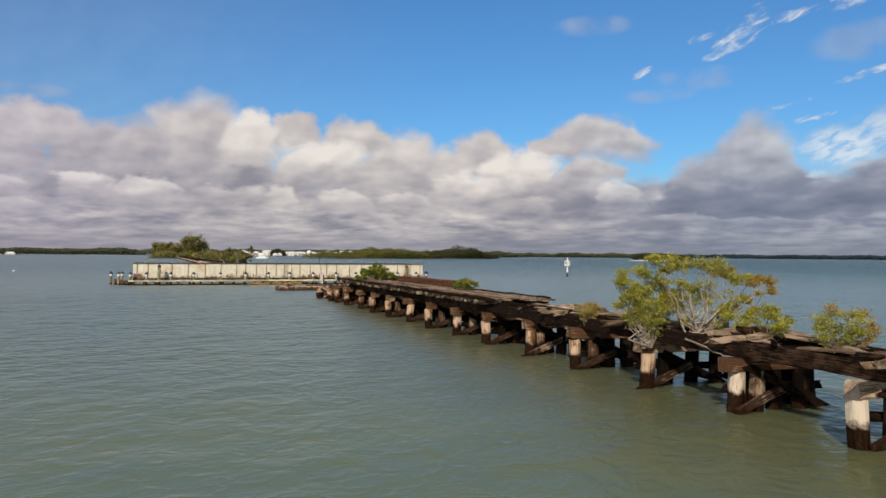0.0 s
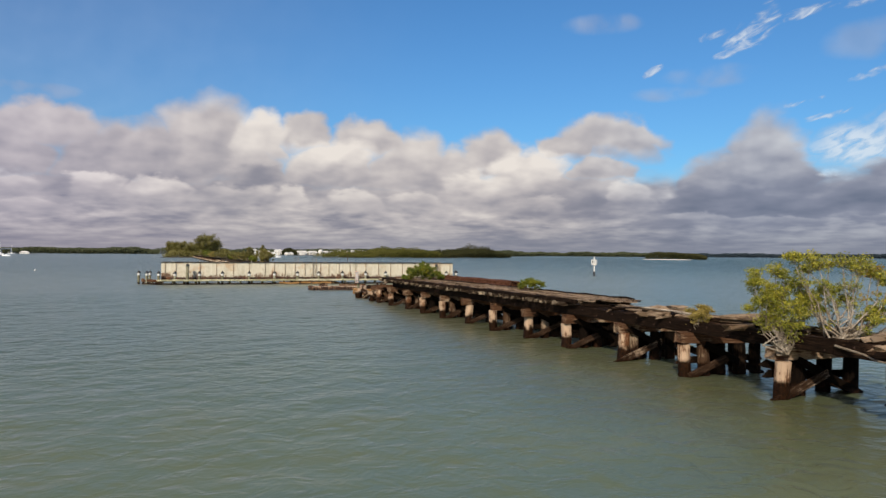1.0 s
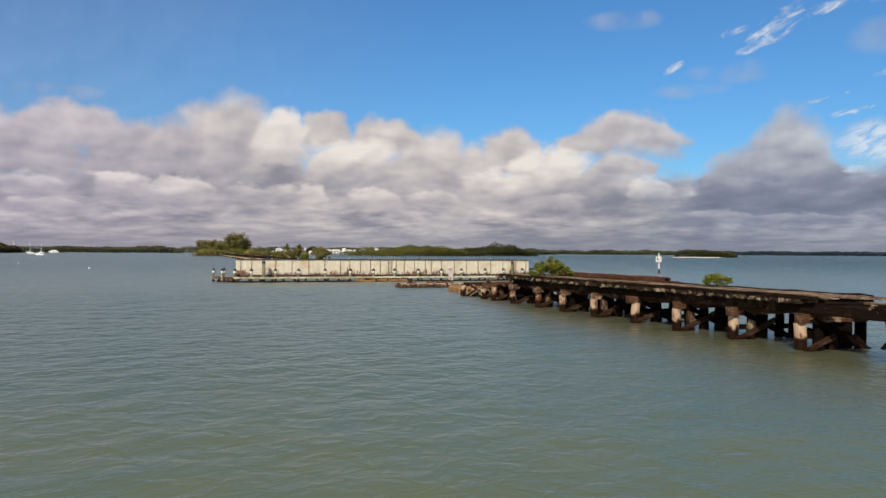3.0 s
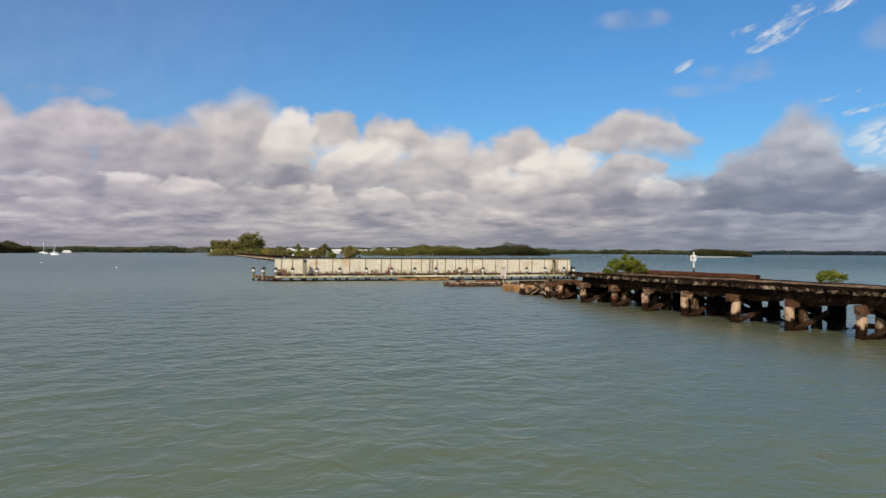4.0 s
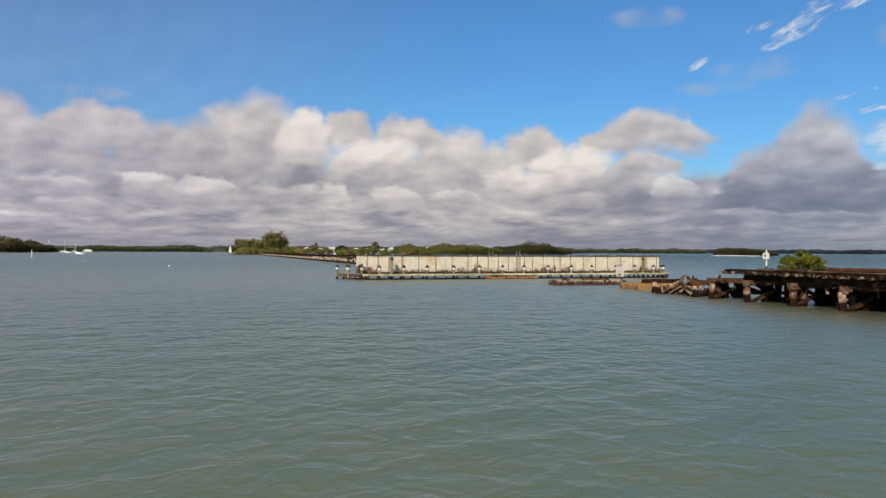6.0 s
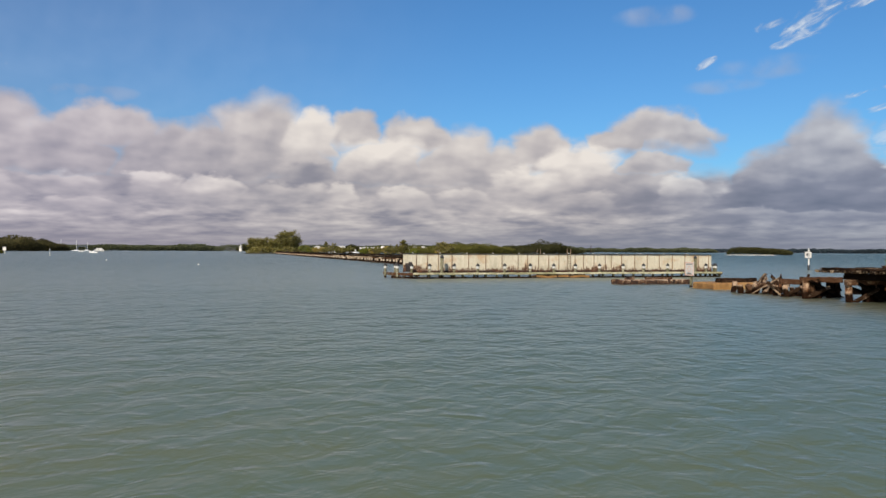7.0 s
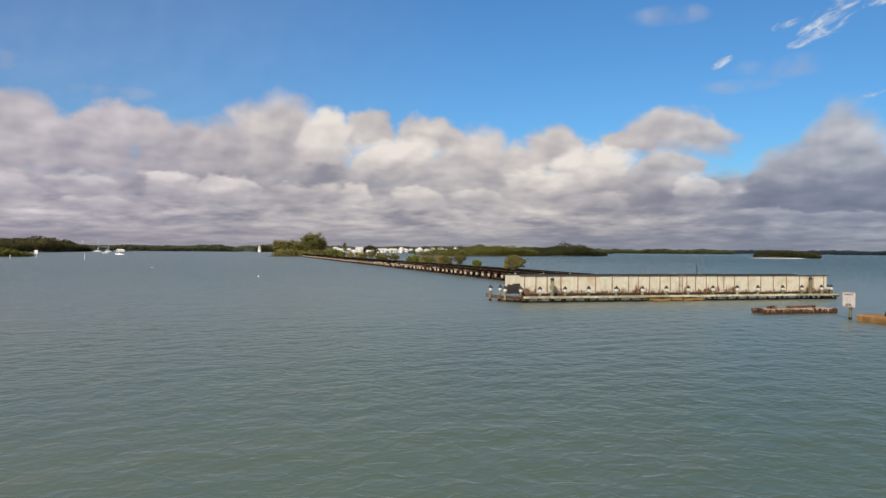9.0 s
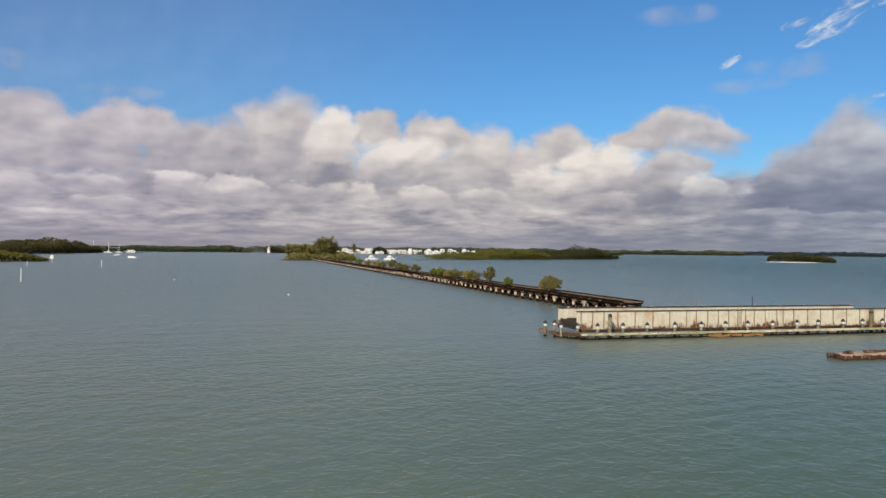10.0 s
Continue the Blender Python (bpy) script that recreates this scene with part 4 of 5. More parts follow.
def fender():
    top = thing("channel_fender", "long low fender of algae-green timber wales beside the span", "fender")
    wale = [timber("wale", 6.2, 0.30, 0.23, M_WALE, 910 + i, 0.012, 0.03) for i in range(3)]
    low = [timber("low_wale", 6.2, 0.26, 0.26, M_BEAM, 920 + i, 0.012, 0.03) for i in range(2)]
    short = timber("wale", 3.9, 0.30, 0.32, M_CAP, 930, 0.012, 0.04)
    dark_short = timber("low_wale", 3.7, 0.26, 0.26, M_BEAM, 931, 0.012, 0.04)
    post = log("support_post", 2.45, 0.15, 0.15, M_FPILE, 940, 10)
    for j in range(7):
        x = -17.4 + 2.85 + j * 5.64
        part("wale", wale[j % 3], top, pose(x, 84.75, 0.42, 0, 0, 0.2 * (j % 2)))
        part("low_wale", low[j % 2], top, pose(x, 85.0, -0.13))
    for i in range(30):
        part("support_post", post, top, pose(-17.2 + i * 1.36, 85.02, -2.0, 0, 0, 33 * i))
    # The upstream end turns back in a blunt nose.
    part("wale", short, top, between((-17.0, 84.8, 0.3), (-19.4, 87.7, 0.3)))
    part("wale", short, top, between((-19.4, 87.6, 0.3), (-19.5, 91.2, 0.3)))
    part("low_wale", dark_short, top, between((-17.0, 85.0, -0.06), (-19.2, 87.7, -0.06)))
    for i in range(5):
        part("support_post", post, top, pose(-17.2 - i * 0.53, 85.1 + i * 0.66, -2.0))
    part("wale", short, top, between((22.3, 84.8, 0.3), (22.4, 88.4, 0.3)))
    for x, z, t in ((-2.2, 0.06, 3), (-0.9, 0.02, -4), (0.6, 0.08, 2), (2.1, 0.03, -3), (3.3, 0.07, 5)):
        part("rusted_plate", block("rusted_plate", 1.3, 0.06, 0.24, M_ORANGE, 0.01), top, pose(x, 84.78, z, 0, t, 0), "orange rusted plate")
    deck = timber("walkway_board", 6.1, 0.24, 0.07, M_WALE, 950, 0.006, 0.03)
    for j in range(7):
        part("walkway_board", deck, top, pose(-14.5 + j * 5.64, 85.1, 0.54))


fender()
for x in (-15.6, -12.7, -9.9, -6.6, -3.4, -0.4, 2.4, 5.6, 8.8, 11.6, 15.0, 17.7, 20.5):
    fender_pile((x, 85.3, 0))
for x in (-14.1, 19.1):
    fender_pile((x, 85.5, 0), True)
for x, y in ((-19.9, 88.9), (-18.9, 87.0), (-18.6, 89.4), (-17.5, 86.0), (22.1, 85.5), (22.5, 86.4), (22.7, 87.4)):
    fender_pile((x, y, 0))


# ---- shrubs on the near trestle ----
def crowned_bush(name, label, at, crowns, thick, leaf, per, mat, seed, group="", twigs=14, flat=0.6, red=(), fill=0):
    """A shrub of bent pale limbs, each ending in a flattened crown of twigs with leaf clusters: (x, y, z, width) from the foot."""
    rng = np.random.default_rng(seed)
    top = thing(name, label, "shrub", at, group)
    limbs, spots = [], []
    order = sorted(range(len(crowns)), key=lambda k: crowns[k][0] - 0.4 * crowns[k][1])
    crowns, red = list(crowns), set(red)
    for a, b in zip(order, order[fill:] if fill else ()):                    # smaller sprays between the main ones
        if a in red and b in red:
            red.add(len(crowns))
        crowns.append(tuple(0.5 * (p + q) + rng.normal(0, 0.07) for p, q in zip(crowns[a][:3], crowns[b][:3])) + (0.45 * (crowns[a][3] + crowns[b][3]),))
    for index, (cx, cy, cz, wide) in enumerate(crowns):
        c = Vector((cx, cy, cz))
        p, n = Vector(rng.normal(0, thick * 1.5, 3)) * 0.8, 5
        p.z = -0.1
        start = p.copy()
        for i in range(n):
            f = (i + 1) / n
            q = start.lerp(c, f) + Vector(rng.normal(0, 0.075 * c.length, 3)) * (1 - f * 0.5) + Vector((0, 0, -0.17 * c.length * math.sin(math.pi * f)))
            limbs.append((p, q, thick * (1 - 0.7 * i / n), thick * (1 - 0.7 * (i + 1) / n)))
            if i >= 1:
                for _ in range(twigs // 4 if i < n - 1 else twigs):
                    reach = wide * (0.45 if i < n - 1 else 0.5)
                    d = Vector((rng.normal(0, 1), rng.normal(0, 1), rng.normal(0.25, flat))) + (q - p).normalized() * 0.9
                    e = q + d.normalized() * reach * rng.uniform(0.35, 1.15)
                    mid = (q + e) / 2 + Vector(rng.normal(0, 0.06 * reach, 3))
                    limbs += [(q, mid, thick * 0.30, thick * 0.2), (mid, e, thick * 0.2, thick * 0.1)]
                    if i >= 3 or (i == 2 and rng.random() < 0.3):
                        spots += [(mid * 0.3 + e * 0.7, wide, index in red), (e, wide, index in red), (e, wide, index in red)]
            p = q
    part("branchwork", tubes_mesh("branchwork", limbs, M_BARK, 5), top)
    c = np.array([(*p, wd, float(rd)) for p, wd, rd in spots])
    pick = c[rng.integers(0, len(c), per)]
    places = pick[:, :3] + rng.normal(0, 1, (per, 3)) * (0.084 * pick[:, 3:4] ** 0.5) * (1, 1, 0.6)
    part("foliage", leaves_mesh("foliage", places[pick[:, 4] < 0.5], leaf, mat, seed + 1), top)
    if red:
        part("foliage", leaves_mesh("foliage", places[pick[:, 4] > 0.5], leaf, M_LEAFRUST, seed + 2), top, label="orange-brown reddening leaves")
    return top


def aside(right, up, deep, wide):
    """A crown's place given along the way the camera faces at first."""
    return (0.93 * right + 0.36 * deep, -0.36 * right + 0.93 * deep, up, wide)


crowned_bush("mangrove_bush", "large mangrove bush with yellow-green and orange leaves and pale bare stems", (1.1, 2.6, 1.88),
             [aside(-1.35, 2.12, 0.2, 0.45), aside(-0.90, 1.95, 0.2, 0.7), aside(-0.40, 1.80, 0.0, 0.65), aside(0.10, 1.82, 0.1, 0.75), aside(0.50, 1.68, 0.1, 0.75), aside(0.95, 1.55, 0.1, 0.7),
              aside(1.25, 1.28, 0.0, 0.6), aside(1.85, 1.15, 0.0, 0.6), aside(2.25, 1.18, 0.1, 0.5), aside(1.98, 1.60, 0.1, 0.25), aside(-0.9, 1.2, 0.4, 0.8), aside(-0.2, 1.05, 0.5, 0.7), aside(0.4, 0.95, 0.4, 0.5),
              aside(-0.5, 0.6, 0.4, 0.6), aside(0.8, 0.3, -0.3, 0.4), aside(1.2, 0.65, 0.5, 0.4)],
             0.034, 0.028, 23000, M_LEAF, 51, twigs=22, flat=0.45, red=(5, 7, 8, 9), fill=2)
crowned_bush("mangrove_bush", "leafy mangrove bush rooted in a rotten pile cap", (0.05, 3.45, 1.38),
             [aside(-0.45, 1.55, 0, 0.6), aside(-0.72, 1.85, 0.2, 0.6), aside(-0.9, 1.95, 0.1, 0.45), aside(-0.25, 1.95, 0.1, 0.6), aside(0.2, 1.65, 0.2, 0.7), aside(-0.7, 1.3, -0.1, 0.6), aside(-0.2, 1.2, -0.2, 0.7),
              aside(0.35, 1.2, 0.0, 0.7), aside(-0.85, 1.1, 0.3, 0.5), aside(0.55, 0.85, 0.2, 0.6), aside(-0.3, 0.85, 0.2, 0.6), aside(0.1, 0.65, -0.2, 0.5), aside(0.6, 1.5, 0.2, 0.6)],
             0.026, 0.028, 17000, M_LEAF, 52, twigs=20, flat=0.5, fill=2)
crowned_bush("low_shrub", "low yellowing shrub with dry stems on the trestle", (1.85, -1.75, 1.86),
             [aside(-0.55, 0.55, 0, 0.5), aside(-0.25, 0.80, 0.1, 0.5), aside(0.1, 0.62, -0.2, 0.6), aside(0.4, 0.72, 0.1, 0.5), aside(0.7, 0.45, 0, 0.5), aside(-0.1, 0.4, 0.3, 0.6), aside(0.3, 0.3, -0.3, 0.5), aside(-0.5, 0.2, -0.2, 0.5), aside(0.7, 0.15, -0.1, 0.5), aside(0.0, 0.15, -0.3, 0.5)],
             0.018, 0.026, 5200, M_LEAF, 53, red=(1, 3, 4, 8), fill=1)
crowned_bush("low_shrub", "low green shrub among loose boards on the trestle", (1.9, 0.65, 1.86),
             [aside(-0.35, 0.55, 0, 0.5), aside(0.15, 0.62, 0, 0.45), aside(0.55, 0.35, 0, 0.5), aside(-0.7, 0.25, -0.1, 0.5), aside(0.2, 0.2, -0.3, 0.5)],
             0.018, 0.030, 4600, M_LEAF, 54, fill=1)
crowned_bush("low_shrub", "small dry tuft of yellowing shrub on a pile cap", (0.3, 7.4, 1.62),
             [aside(-0.25, 0.50, 0, 0.35), aside(0.05, 0.66, 0, 0.38), aside(0.3, 0.52, 0, 0.35), aside(-0.1, 0.35, -0.1, 0.35), aside(0.15, 0.35, 0.1, 0.35)], 0.012, 0.028, 2600, M_DRY, 55, fill=1)
crowned_bush("round_shrub", "small round bright green shrub on the trestle deck", (2.0, 22.9, 2.06),
             [(-0.3, 0.1, 0.35, 0.55), (0.3, 0.1, 0.38, 0.55), (0, -0.2, 0.45, 0.5), (0.1, 0.3, 0.4, 0.5), (0.5, -0.2, 0.3, 0.5), (-0.5, 0, 0.28, 0.4)], 0.018, 0.045, 2600, M_LEAFDARK, 56)
crowned_bush("round_shrub", "wide bushy green shrub near the broken trestle end", (1.6, 39.6, 2.06),
             [(-0.9, 0.1, 0.42, 0.9), (-0.4, -0.3, 0.62, 0.9), (0.1, 0.2, 0.85, 0.9), (0.5, 0, 0.62, 0.9), (0.9, 0.3, 0.4, 0.8), (0, 0.8, 0.62, 0.9), (0.3, -0.8, 0.5, 0.9), (-0.5, 0.6, 0.5, 0.9), (1.4, 0, 0.24, 0.6), (-1.2, 0.3, 0.2, 0.6), (0.2, 0, 0.3, 0.9)],
             0.030, 0.060, 11000, M_LEAFDARK, 57)


# ---- the far trestle beyond the channel ----
def far_trestle():
    rng = np.random.default_rng(61)
    top = thing("far_trestle", "long timber trestle running across the water to a wooded islet", "trestle")
    for k in range(29, 74):
        bent(top, k * S, rng)
    verts, faces = [], []

    def add(x0, x1, y0, y1, z0, z1):
        b = len(verts)
        verts.extend(((x0, y0, z0), (x1, y0, z0), (x1, y1, z0), (x0, y1, z0), (x0, y0, z1), (x1, y0, z1), (x1, y1, z1), (x0, y1, z1)))
        faces.extend(tuple(b + i for i in f) for f in ((0, 3, 2, 1), (4, 5, 6, 7), (0, 1, 5, 4), (1, 2, 6, 5), (2, 3, 7, 6), (3, 0, 4, 7)))

    for k in range(74, 158):
        y = k * S
        for x in PILE_X:
            add(x - 0.2, x + 0.2, y - 0.2, y + 0.2, -1, CAP_Z)
    rest = part("far_piles", mesh_of("far_piles", verts, faces, M_PILEPALE), top)
    rest["kind"] = "stuff"
    verts, faces = [], []
    for k in range(74, 158):
        add(-0.6, 3.7, k * S - 0.18, k * S + 0.18, CAP_Z, STR_Z)
    rest = part("far_caps", mesh_of("far_caps", verts, faces, M_CAP), top)
    rest["kind"] = "stuff"
    chord = timber("long_stringer", 30.4, 0.75, 0.39, M_BEAM, 620, 0.02, 0.05)
    guard = timber("long_guard_timber", 30.4, 0.22, 0.2, M_BEAM, 621, 0.02, 0.05)
    walk_deck = timber("long_deck", 30.4, 2.9, 0.06, M_PLANK, 622, 0.008, 0.05)
    for j in range(16):
        y = 108.6 + 15.2 + j * 30.4
        for x in (0.52, 2.56):
            part("long_stringer", chord, top, pose(x, y, STR_Z, 0, 0, 90))
        for x in (0.02, 3.06):
            part("long_guard_timber", guard, top, pose(x, y, DECK_Z + 0.02, 0, 0, 90))
        part("long_deck", walk_deck, top, pose(1.54, y, DECK_Z - 0.02, 0, 0, 90))
    for i in range(150):
        part("tie", tie_meshes[rng.integers(5)], top, pose(1.55 + rng.normal(0, 0.05), 108.8 + i * 0.82, TIE_Z - 0.03, 0, 0, rng.normal(0, 1)))


far_trestle()

for i, (x, y, wide, high) in enumerate(((1.4, 136.5, 4.2, 2.2), (1.8, 141.5, 1.6, 1.6), (1.4, 159.0, 2.0, 1.2), (1.6, 172.0, 2.8, 3.0), (1.2, 198.0, 3.6, 1.6), (1.6, 206.0, 2.6, 1.2), (1.4, 222.0, 2.2, 1.3),
                                     (1.6, 246.0, 3.8, 1.8), (1.5, 183.0, 3.4, 1.5), (1.6, 189.0, 2.8, 1.8), (1.4, 214.0, 3.0, 1.6), (1.5, 262.0, 3.6, 1.6), (1.4, 272.0, 3.0, 2.0), (1.5, 318.0, 4.0, 1.8), (1.5, 370.0, 4.0, 2.0), (1.4, 286.0, 4.4, 2.8), (1.2, 303.0, 3.0, 2.0), (1.5, 342.0, 3.6, 2.0), (1.6, 400.0, 5.0, 3.0), (1.5, 450.0, 4.0, 2.4), (1.5, 500.0, 5.0, 2.6))):
    tall = high > 2.6
    crowned_bush("trestle_shrub", "olive shrub growing through the deck of the long trestle", (x, y, 2.0),
                 [(-0.3 * wide, 0, 0.55 * high, 0.6 * wide), (0.3 * wide, 0.1, 0.6 * high, 0.55 * wide), (0, 0.2 * wide, 0.85 * high, 0.6 * wide), (-0.1 * wide, -0.5 * wide, 0.35 * high, 0.6 * wide), (0.1 * wide, 0.6 * wide, 0.3 * high, 0.6 * wide), (0.1, -0.2 * wide, (0.9 if tall else 0.5) * high, 0.55 * wide)],
                 0.05, 0.11, 7000, (M_PINE, M_DRY, M_LEAFDARK, M_PINE)[i % 4], 70 + i, "shrubs on the long trestle", 12, fill=1)


# ---- islets, woods and far shores ----
def spread_wood(name, label, outline, high, count, size, mat, seed, rough=0.35, category="woods"):
    """A wood along a strip of land: outline is (x0, y0, x1, y1, depth); clumps fill an uneven canopy from the waterline up."""
    rng = np.random.default_rng(seed)
    x0, y0, x1, y1, depth = outline
    along = rng.uniform(0, 1, count)
    back = rng.uniform(0, 1, count)
    length = math.hypot(x1 - x0, y1 - y0)
    ux, uy = (x1 - x0) / length, (y1 - y0) / length
    n1 = np.array([noise.noise((a * length / (high * 5.0), seed * 3.1, 0)) + 0.85 * noise.noise((a * length / (high * 1.5), seed * 5.7, b * 3)) for a, b in zip(along, back)])
    ends = np.clip(np.minimum(along, 1 - along) * length / (high * 1.6), 0, 1) ** 0.5
    tops = high * (1 + rough * n1) * (0.35 + 0.65 * ends) * (0.75 + 0.25 * np.sin(back * math.pi))
    lone = np.array([noise.noise((a * length / (high * 1.1), seed * 1.3, 9.0)) for a in along])
    tops *= 1 + 1.3 * rough * np.clip(lone - 0.22, 0, 0.5)          # single trees that stand above the rest
    z = tops * rng.uniform(0, 1, count) ** 0.55
    x = x0 + ux * along * length - uy * back * depth + rng.normal(0, size, count)
    y = y0 + uy * along * length + ux * back * depth + rng.normal(0, size, count)
    me = leaves_mesh(name, np.stack([x, y, z + 0.2], 1), size, mat, seed, 0.75)
    ob = tagged(new(name, me), label, category, kind="stuff")
    return ob


def land(name, label, centre, rx, ry, mat, high=0.5, seed=0, turn=0.0):
    rng = np.random.default_rng(seed)
    verts, faces, n = [], [], 48
    for k, (f, z) in enumerate(((1.0, -0.6), (0.97, 0.1), (0.8, high), (0.4, high * 1.2))):
        for j in range(n):
            t = 2 * math.pi * j / n
            w = 1 + 0.10 * math.sin(3 * t + seed) + 0.07 * math.sin(7 * t + 2 * seed)
            verts.append((rx * f * w * math.cos(t), ry * f * w * math.sin(t), z))
    for k in range(3):
        for j in range(n):
            i = (j + 1) % n
            faces.append((k * n + j, k * n + i, (k + 1) * n + i, (k + 1) * n + j))
    faces.append(tuple(range(3 * n, 4 * n)))
    ob = new(name, mesh_of(name, verts, faces, mat))
    ob.matrix_basis = pose(*centre, 0, 0, 0, turn)
    return tagged(ob, label, "ground", kind="structure")


def pine(at, high, wide, seed, label="tall feathery pine with a rounded olive crown on the islet"):
    """A tall soft-needled tree: tapered trunk, rising limbs, and an uneven crown of small clumps with gaps."""
    rng = np.random.default_rng(seed)
    top = thing("pine_tree", label, "tree", at, "pines on the islet")
    limbs, tips = [], []
    p = Vector((0, 0, -0.5))
    steps = 8
    for i in range(steps):
        q = p + Vector((rng.normal(0, 0.25), rng.normal(0, 0.25), (high * 0.9 + 0.5) / steps))
        r0, r1 = 0.42 * (1 - i / steps) + 0.06, 0.42 * (1 - (i + 1) / steps) + 0.06
        limbs.append((p, q, r0, r1))
        if i >= 1:
            for _ in range(5):
                t = rng.uniform(0, 6.28)
                reach = wide * (0.55 + 0.45 * math.sin(math.pi * min(1, (i + 0.6) / steps))) * rng.uniform(0.5, 1.0)
                b = q + Vector((math.cos(t) * reach, math.sin(t) * reach, reach * rng.uniform(0.25, 0.8)))
                mid = (q + b) / 2 + Vector((0, 0, -0.08 * reach))
                limbs += [(q, mid, 0.12, 0.08), (mid, b, 0.08, 0.03)]
                tips += [mid, mid * 0.4 + b * 0.6, b]
        p = q
    part("trunk", tubes_mesh("trunk", limbs, M_TRUNK, 6), top)
    tips = np.array([tuple(t) for t in tips])
    c = tips[rng.integers(0, len(tips), 6500)] + rng.normal(0, 0.11 * wide, (6500, 3)) * (1, 1, 0.9)
    part("crown", leaves_mesh("crown", c, 0.36, M_PINE, seed + 3, 0.5), top)


land("ground", "low muddy islet at the end of the long trestle", (4, 632), 30, 52, M_MUD, 0.6, 3)
for x, y, h, wd, sd in ((7, 618, 16.0, 8.0, 81), (13, 628, 17.0, 8.5, 82), (18, 640, 12.0, 7.5, 87), (-8, 622, 10.5, 6.5, 83), (-14, 634, 11.0, 6.0, 84), (3, 650, 11.0, 6.5, 85), (-1, 610, 8.0, 6.0, 86)):
    pine((x, y, 0.4), h, wd, sd)
spread_wood("islet_thicket", "dense low mangrove thicket along the shore of the islet", (-22, 602, 32, 596, 60), 5.5, 9000, 0.75, M_PINE, 91, rough=0.5)

spread_wood("mangrove_island", "long low island covered by olive-green mangroves", (140, 684, 268, 752, 50), 8.4, 36000, 0.52, M_WOODS, 92, rough=0.75)
spread_wood("mangrove_island", "dark wooded end of the long mangrove island", (262, 746, 376, 808, 50), 8.2, 30000, 0.55, M_WOODSDARK, 194, rough=0.8)
land("ground", "muddy shore under the mangrove island", (236, 752), 152, 22, M_MUD, 0.3, 5, 27.6)
spread_wood("mangrove_island", "small round mangrove islet with a pale sandbar", (480, 680, 530, 641, 26), 8.0, 13000, 0.55, M_WOODSDARK, 93, rough=0.3)
land("sandbar", "narrow bank of pale sand beside the small islet", (494, 660), 24, 3, M_SAND, 0.45, 6, -38)
spread_wood("shore_wood", "dense mangrove shore with taller trees behind", (-300, 420, -166, 508, 45), 6.4, 42000, 0.45, M_WOODS, 94, rough=0.45)
spread_wood("shore_wood", "dark tall trees behind the mangrove shore of the inlet", (-316, 880, -272, 1119, 60), 18.0, 26000, 0.9, M_SHOREWOODS, 95, rough=0.5)
spread_wood("shore_wood", "dark wooded shore running back along the inlet", (-284, 1110, -264, 1240, 50), 11.0, 18000, 0.9, M_SHOREWOODS, 102, rough=0.5)
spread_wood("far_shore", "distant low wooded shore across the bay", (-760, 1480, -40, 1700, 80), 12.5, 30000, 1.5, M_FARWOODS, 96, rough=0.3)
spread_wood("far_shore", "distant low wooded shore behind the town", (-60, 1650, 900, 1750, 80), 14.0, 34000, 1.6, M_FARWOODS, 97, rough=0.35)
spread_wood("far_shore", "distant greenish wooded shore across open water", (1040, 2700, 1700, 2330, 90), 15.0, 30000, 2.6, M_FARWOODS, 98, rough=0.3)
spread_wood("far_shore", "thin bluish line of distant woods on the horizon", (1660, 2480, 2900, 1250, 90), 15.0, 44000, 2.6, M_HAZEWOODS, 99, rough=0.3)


# ---- houses of the far town ----
def house(at, wide, deep, high, turn, seed):
    t = thing("house", "pale stucco waterfront house with light roof, far across the bay", "house", at, "houses of the far town", turn=turn)
    part("wall", block("wall", wide, deep, high, M_STUCCO, 0.05), t)
    w, d, r = wide / 2 + 0.5, deep / 2 + 0.5, 1.6 + 0.15 * deep
    me = mesh_of("roof", [(-w, -d, 0), (w, -d, 0), (w, d, 0), (-w, d, 0), (-w * 0.55, 0, r), (w * 0.55, 0, r)],
                 [(0, 1, 5, 4), (1, 2, 5), (2, 3, 4, 5), (3, 0, 4), (3, 2, 1, 0)], M_ROOF)
    part("roof", me, t, pose(0, 0, high))
    for j in range(max(1, int(high / 3.2))):
        for i in range(max(2, int(wide / 4))):
            part("window", block("window", 1.5, 0.1, 1.5, M_PANE, 0), t, pose(-wide / 2 + (i + 0.5) * wide / max(2, int(wide / 4)), -deep / 2 - 0.03, 0.9 + 3.1 * j))


rng = np.random.default_rng(17)
for i in range(54):
    f = i / 53
    house((128 + 262 * f + rng.normal(0, 5), 1490 - 40 * f + rng.uniform(-30, 50), 0.12), rng.uniform(6, 12), rng.uniform(6, 10), rng.choice((3.4, 6.4, 6.4, 9.0)), rng.normal(0, 15), i)
spread_wood("town_trees", "trees among the houses of the far town", (120, 1480, 430, 1440, 70), 6.0, 4200, 1.2, M_FARWOODS, 101, rough=0.6)
land("ground", "low land under the far town", (300, 1490), 220, 60, M_MUD, 0.6, 8)


